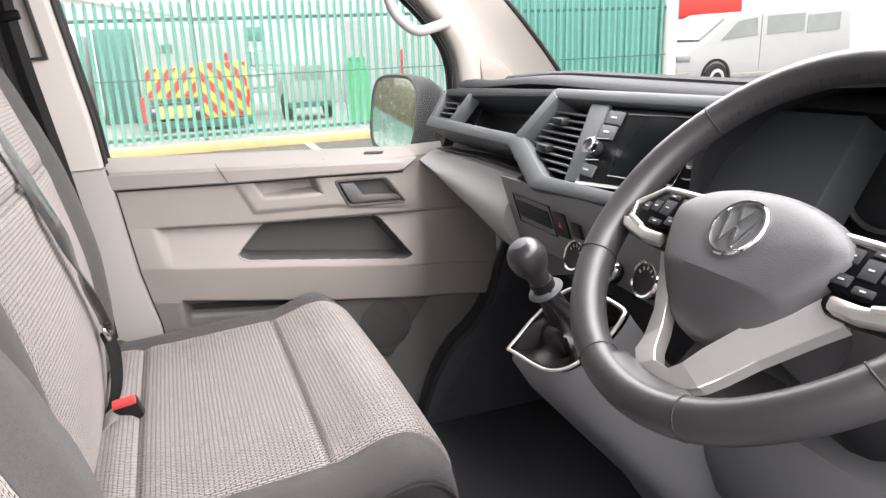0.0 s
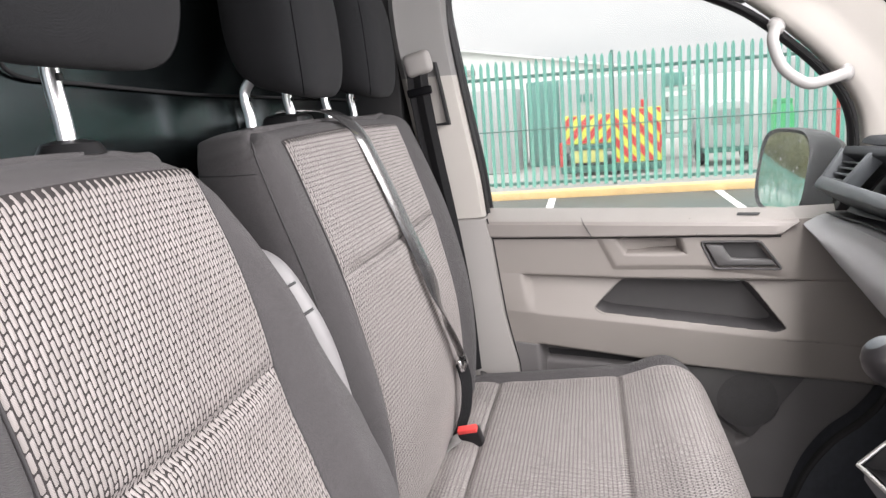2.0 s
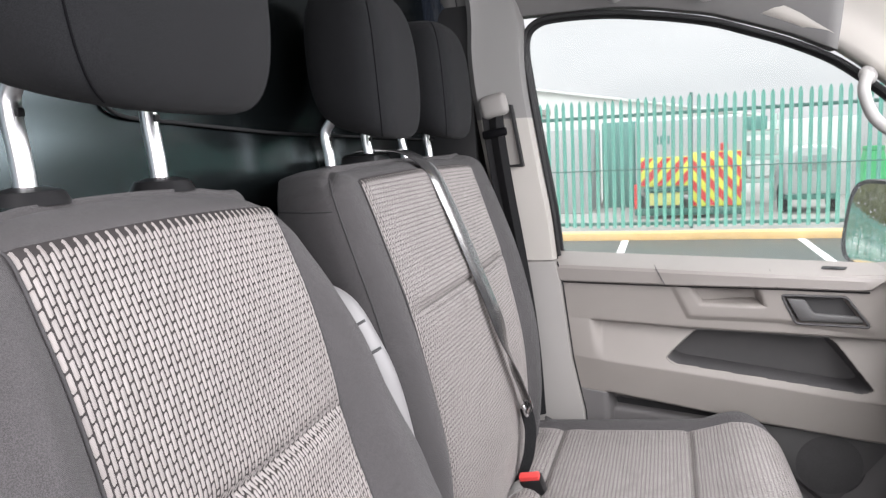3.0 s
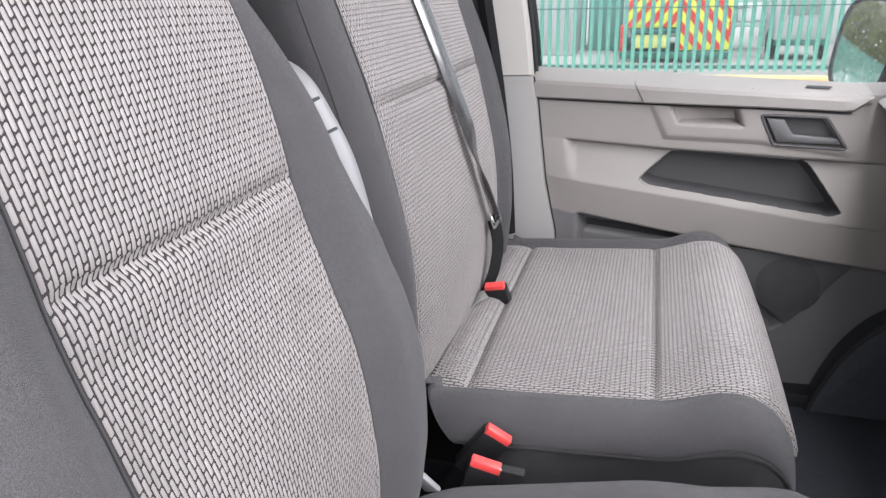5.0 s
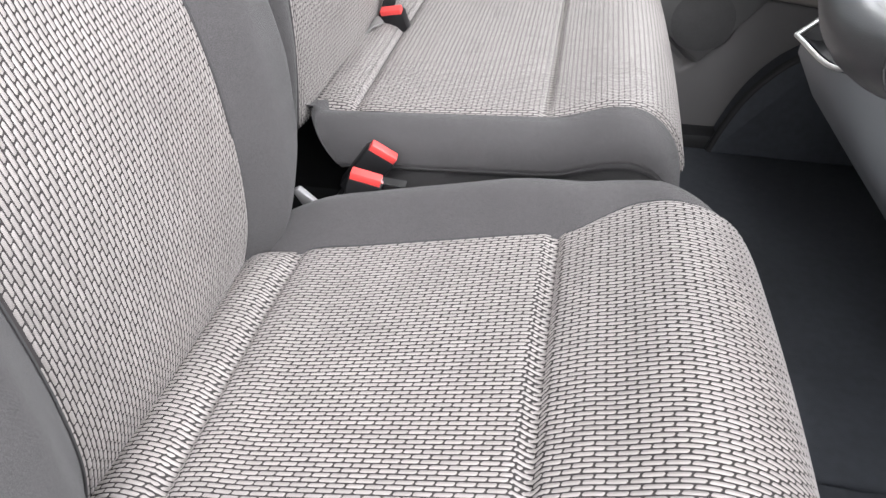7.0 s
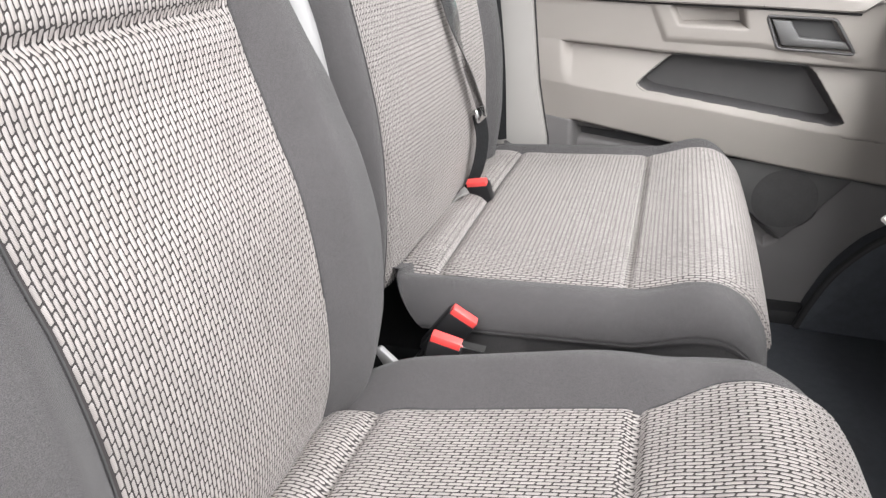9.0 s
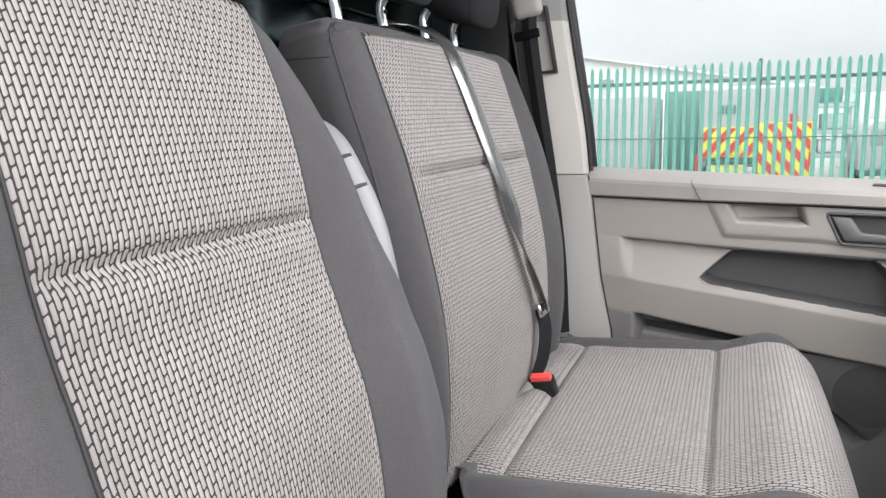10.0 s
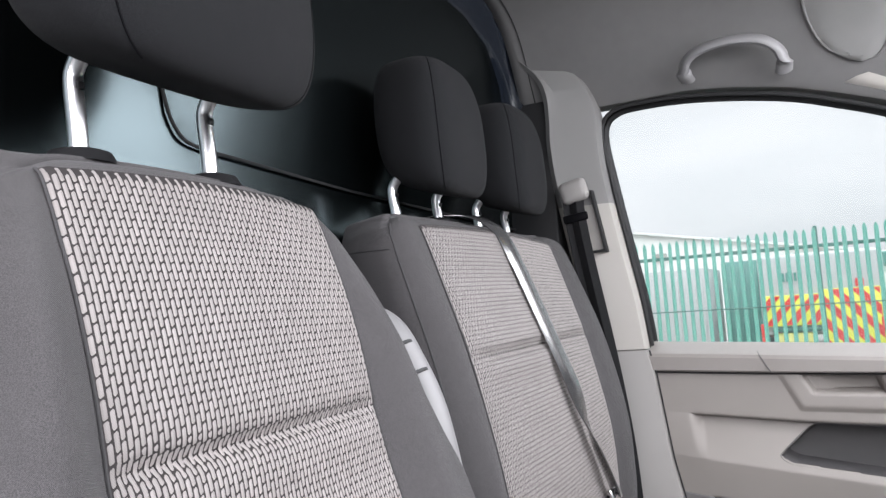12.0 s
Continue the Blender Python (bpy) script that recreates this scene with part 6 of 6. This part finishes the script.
def build_truck():
    t = thing("works_truck", (0.75, 13.5, YARD), "white works truck with yellow and red chevron tail", "truck")
    part("body", rbox(-0.22, 1.52, 12.42, 17.0, YARD + 0.40, 1.42, 0.06, 3), M_WHITE, t)
    for x0, x1, z0, z1 in ((-0.19, 0.655, 0.26, 0.76), (0.665, 1.49, -0.10, 0.82)):
        board = part("chevron_board", rbox(x0, x1, 12.37, 12.415, z0, z1, 0.012), M_HIVIS, t, "yellow board with red chevrons")
        lean = (z1 - z0) * (0.85 if x0 < 0.5 else -0.85)
        k = 0
        while k < 9:
            a = x0 - 0.9 + 0.30 * k
            q = clip_strip(a, a + 0.15, lean, x0 + 0.012, x1 - 0.012, z0 + 0.012, z1 - 0.012)
            if len(q) > 2:
                part("stripe", prism([(p, 12.362, z) for p, z in q], (0, 0.010, 0)), M_HIRED, board)
            k += 1
    part("tail_step", rbox(-0.08, 0.64, 12.34, 12.42, 0.17, 0.235, 0.01), M_PALERAIL, t, "dark step bar below the board")
    part("plate", rbox(-0.04, 0.56, 12.372, 12.405, -0.07, 0.15, 0.008), M_STICK_Y, t, "plain yellow plate")
    part("bumper", rbox(-0.24, 1.54, 12.30, 12.44, YARD + 0.06, -0.115, 0.02), M_PALERAIL, t, "dark green rear bumper")
    part("door_seam", rbox(0.655, 0.667, 12.405, 12.425, 0.78, 1.34, 0), M_CONC, t)
    for x, w_ in ((0.12, 0.05), (0.19, 0.10), (0.31, 0.04)):
        part("sign_bar", rbox(x, x + w_, 12.405, 12.425, 0.98, 1.12, 0), M_GREEN, t)
    for x in (0.14, 1.40):
        part("wheel", lathe([(0.02, -0.12), (0.30, -0.12), (0.34, -0.08), (0.34, 0.08), (0.30, 0.12), (0.02, 0.12)], 24, Matrix.Translation((x, 13.2, YARD + 0.34)) @ Matrix.Rotation(radians(90), 4, "Y")), M_TYRE, t)
    for x, z in ((-0.205, 0.20), (-0.205, -0.02), (1.50, 0.24)):
        part("tail_lamp", rbox(x - 0.045, x + 0.045, 12.35, 12.41, z - 0.11, z + 0.11, 0.015), M_HIRED, t, "red tail lamp")
    part("roof_lamp", rbox(1.16, 1.28, 12.36, 12.43, 0.83, 0.96, 0.02), M_HIRED, t, "red corner lamp")
    return t


build_truck()


def build_container(x0, x1, y0, z1, material, label, ribs=0.22, name="container"):
    c = thing(name, ((x0 + x1) / 2, y0 + 1.2, YARD), label, "container")
    part("box", rbox(x0, x1, y0, y0 + 2.4, YARD, z1, 0.03), material, c)
    x = x0 + 0.1
    while x < x1 - 0.1:
        part("rib", rbox(x, x + ribs * 0.5, y0 - 0.03, y0 + 0.01, YARD + 0.12, z1 - 0.12, 0.01), material, c)
        x += ribs
    return c


build_container(-0.98, -0.20, 14.7, 1.46, M_GREEN, "dark green ribbed steel container")
build_container(-5.4, -1.12, 13.6, 1.35, M_WHITE, "white ribbed steel container with a dark base")


def build_rack():
    r = thing("storage_rack", (2.05, 14.9, YARD), "faded green steel storage rack with crates", "rack")
    for x in (1.74, 2.38):
        for y in (14.6, 15.3):
            part("post", rbox(x - 0.03, x + 0.03, y - 0.03, y + 0.03, YARD, 1.46, 0.004), M_PALEGREEN, r)
    for z in (0.18, 0.62, 1.10):
        for y in (14.6, 15.3):
            part("beam", rbox(1.74, 2.38, y - 0.025, y + 0.025, z - 0.05, z + 0.03, 0.004), M_PALEGREEN, r)
        part("shelf", rbox(1.72, 2.40, 14.58, 15.32, z + 0.032, z + 0.05, 0.003), M_CONC, r)
    return r


build_rack()
for x0, x1, z0, z1, m_, lab in ((1.78, 2.16, 1.155, 1.42, M_GREEN, "dark green crate on the rack"), (1.84, 2.30, 0.675, 0.95, M_PALEGREEN, "faded green crate on the rack"), (1.80, 2.05, 0.235, 0.47, M_CLAD, "pale crate on the rack")):
    solid("crate", rbox(x0, x1, 14.65, 15.2, z0, z1, 0.02), m_, lab, "crate", group="crates on the rack")


def build_generator():
    g = thing("towable_generator", (2.62, 13.2, YARD), "small white towable generator with dark tyres", "generator")
    side = [(2.20, 0.02), (2.19, 0.42), (2.30, 0.72), (2.42, 0.83), (2.90, 0.83), (3.02, 0.74), (3.06, 0.40), (3.05, 0.02)]
    part("canopy", prism([(x, 12.75, z) for x, z in side], (0, 1.1, 0), 0.04, 3), M_WHITE, g)
    part("grille", rbox(2.36, 2.88, 12.735, 12.76, 0.42, 0.68, 0.01), M_VANGLASS, g, "grey louvred panel")
    part("chassis", rbox(2.22, 3.03, 12.72, 13.9, -0.06, 0.03, 0.01), M_PALERAIL, g)
    for x in (2.24, 3.01):
        part("wheel", lathe([(0.02, -0.07), (0.22, -0.07), (0.25, -0.04), (0.25, 0.04), (0.22, 0.07), (0.02, 0.07)], 24, Matrix.Translation((x, 13.2, YARD + 0.25)) @ Matrix.Rotation(radians(90), 4, "Y")), M_TYRE, g)
    return g


build_generator()
build_container(2.6, 6.6, 16.4, 1.35, M_CLAD, "long pale ribbed steel container behind the yard")
build_container(3.9, 6.8, 13.2, 1.5, M_WHITE, "white site cabin with green base")
build_container(7.2, 11.0, 13.6, 1.9, M_GREEN, "large green container near the gate")
sk = thing("plastic_skip", (3.4, 12.2, YARD), "bright green plastic bin", "bin")
part("tub", loft(bmesh.new(), [[(3.4 + a * s_, 12.3 + b * s_, z) for a, b in ((-0.2, -0.2), (0.2, -0.2), (0.2, 0.2), (-0.2, 0.2))] for s_, z in ((1.0, YARD), (0.9, 0.35), (0.6, 0.72))]), mat("bright_green_plastic", (0.05, 0.45, 0.16), 0.5), sk)
part("lid", rbox(3.27, 3.53, 12.17, 12.43, 0.72, 0.80, 0.02), mat("lid_green", (0.04, 0.36, 0.13), 0.5), sk)
rp = thing("marker_post", (4.0, 11.6, YARD), "short red marker post", "post")
part("shaft", tube([(4.0, 11.6, YARD), (4.0, 11.6, 0.9)], 0.05, 12), M_HIRED, rp)

shed = thing("industrial_building", (-4, 30, YARD), "long pale clad industrial building with a low pitched roof", "building")
gable = [(-26, 1.3), (-10, 4.16), (3.5, 1.70)]
part("wall", prism([(-26, 27, YARD), *[(x, 27, z) for x, z in gable], (3.5, 27, YARD)], (0, 13, 0), 0.02), M_CLAD, shed)
part("roof", prism([(x, 26.8, z) for x, z in gable] + [(x, 26.8, z + 0.08) for x, z in reversed(gable)], (0, 13.4, 0), 0), M_CLAD, shed)
lamp = part("wall_lamp", rbox(-4.3, -3.9, 26.75, 27.0, 2.2, 2.42, 0.03), M_CONC, shed)


def build_van():
    v = thing("white_van", (13.8, 14.0, GROUND), "white panel van parked beyond the fence", "van")
    side = [(0.05, 0.30), (0, 0.70), (0.08, 0.90), (0.30, 1.02), (0.72, 1.16), (1.45, 1.66), (1.85, 1.80), (4.9, 1.90), (5.25, 1.80), (5.38, 0.95), (5.38, 0.35)]
    X0, Z0 = 11.05, GROUND
    part("body", prism([(X0 + a, 13.2, Z0 + b) for a, b in side], (0, 1.9, 0), 0.08, 3), M_WHITE, v)
    part("windscreen", prism([(X0 + 0.75, 13.3, Z0 + 1.17), (X0 + 1.42, 13.3, Z0 + 1.64), (X0 + 1.42, 14.9, Z0 + 1.64), (X0 + 0.75, 14.9, Z0 + 1.17)], (-0.05, 0, 0.05)), M_VANGLASS, v)
    part("door_window", prism([(X0 + 1.24, 13.19, Z0 + 1.18), (X0 + 1.72, 13.19, Z0 + 1.60), (X0 + 2.28, 13.19, Z0 + 1.67), (X0 + 2.32, 13.19, Z0 + 1.27)], (0, 0.02, 0)), M_VANGLASS, v)
    for a0, a1 in ((2.60, 3.75), (3.85, 4.90)):
        part("side_window", prism([(X0 + a0, 13.19, Z0 + 1.27), (X0 + a0, 13.19, Z0 + 1.69), (X0 + a1, 13.19, Z0 + 1.74), (X0 + a1, 13.19, Z0 + 1.33)], (0, 0.02, 0)), M_VANGLASS, v)
    for a in (1.15, 4.45):
        w = part("wheel", lathe([(0.02, -0.11), (0.31, -0.11), (0.34, -0.07), (0.34, 0.07), (0.31, 0.11), (0.02, 0.11)], 28, Matrix.Translation((X0 + a, 13.24, Z0 + 0.34)) @ Matrix.Rotation(radians(90), 4, "X")), M_TYRE, v)
        part("rim", lathe([(0.02, 0.10), (0.19, 0.115), (0.21, 0.11), (0.21, 0.09), (0.02, 0.08)], 24, Matrix.Translation((X0 + a, 13.24, Z0 + 0.34)) @ Matrix.Rotation(radians(90), 4, "X")), M_SILVER, w)
    part("headlight", rbox(X0 + 0.03, X0 + 0.40, 13.17, 13.3, Z0 + 0.74, Z0 + 0.88, 0.03), M_VANGLASS, v)
    part("lower_grille", rbox(X0 + 0.0, X0 + 0.42, 13.185, 15.0, Z0 + 0.36, Z0 + 0.50, 0.02), M_CONC, v)
    part("sill_trim", rbox(X0 + 1.55, X0 + 4.05, 13.185, 13.3, Z0 + 0.30, Z0 + 0.42, 0.02), M_CONC, v)
    part("arch", lathe([(0.36, -0.02), (0.42, -0.02), (0.42, 0.02), (0.36, 0.02)], 28, Matrix.Translation((X0 + 1.15, 13.19, Z0 + 0.36)) @ Matrix.Rotation(radians(90), 4, "X")), M_TYRE, v)
    part("door_joint", rbox(X0 + 2.42, X0 + 2.435, 13.19, 13.25, Z0 + 0.5, Z0 + 1.72, 0), M_CONC, v)
    return v


build_van()
can = thing("red_canopy", (14, 16.8, GROUND), "bright red canopy over a dark doorway", "canopy")
part("top", rbox(12.2, 15.75, 16.3, 18.0, 1.36, 2.2, 0.06), M_HIRED, can)
for x in (12.3, 15.65):
    part("leg", rbox(x - 0.05, x + 0.05, 16.25, 16.35, GROUND, 1.37, 0.01), M_CONC, can)
unit = thing("workshop", (16, 22, GROUND), "pale workshop building behind the parked van", "building")
part("wall", rbox(9.2, 30, 19.5, 30, GROUND, 3.4, 0.03), M_CLAD, unit)
part("roof", rbox(9.0, 30.2, 19.3, 30.2, 3.4, 3.6, 0.03), M_CONC, unit)
part("shutter", rbox(10.5, 14.5, 19.42, 19.5, GROUND, 2.4, 0.01), mat("grey_shutter", (0.16, 0.17, 0.17), 0.5, vary=0.1), unit)


def build_hedge():
    """Leafy trees along the car park's end, seen in the door mirror."""
    rnd = random.Random(4)
    for x, y, h in ((-8.6, 13.2, 4.2), (-10.4, 12.9, 4.8), (-12.6, 13.6, 5.8), (-15.0, 12.9, 5.4), (-17.6, 13.8, 6.4), (-20.5, 13.2, 6.0), (-24.0, 14.0, 7.0)):
        t = thing("tree", (x, y, GROUND), "leafy green tree behind the fence", "tree", group="boundary trees")
        trunk = bmesh.new()
        tube([(x, y, GROUND), (x + 0.05, y, GROUND + h * 0.3), (x, y + 0.05, GROUND + h * 0.7)], [0.14, 0.11, 0.04], 10, trunk)
        for k in range(7):
            a = k * 2.4
            tube([(x, y, GROUND + h * (0.25 + 0.05 * k)), (x + math.cos(a) * h * 0.14, y + math.sin(a) * h * 0.14, GROUND + h * (0.4 + 0.05 * k)), (x + math.cos(a) * h * 0.27, y + math.sin(a) * h * 0.27, GROUND + h * (0.5 + 0.05 * k))], [0.05, 0.03, 0.012], 6, trunk)
        part("trunk", trunk, M_BARK, t)
        verts, faces = [], []
        for _ in range(2600):
            u, w, q = rnd.uniform(-1, 1), rnd.uniform(0, 2 * math.pi), rnd.random() ** 0.4
            r = h * 0.36 * (1 + 0.25 * math.sin(3 * w + x) * math.cos(4 * u))
            c = Vector((x + r * q * math.sqrt(1 - u * u) * math.cos(w), y + r * q * math.sqrt(1 - u * u) * math.sin(w), GROUND + h * 0.58 + h * 0.42 * q * u))
            m = Euler((rnd.uniform(0, 6), rnd.uniform(0, 6), rnd.uniform(0, 6))).to_matrix()
            s_ = rnd.uniform(0.07, 0.15)
            k = len(verts)
            verts += [c + m @ Vector(p) * s_ for p in ((-1, 0, 0), (0, -0.55, 0.1), (1, 0, 0), (0, 0.55, 0.1))]
            faces.append((k, k + 1, k + 2, k + 3))
        me = bpy.data.meshes.new("crown")
        me.from_pydata([v - Vector((x, y, GROUND)) for v in verts], [], faces)
        me.materials.append(M_LEAF)
        o = new("crown", me)
        o.parent = t
        o["kind"] = "stuff"


build_hedge()
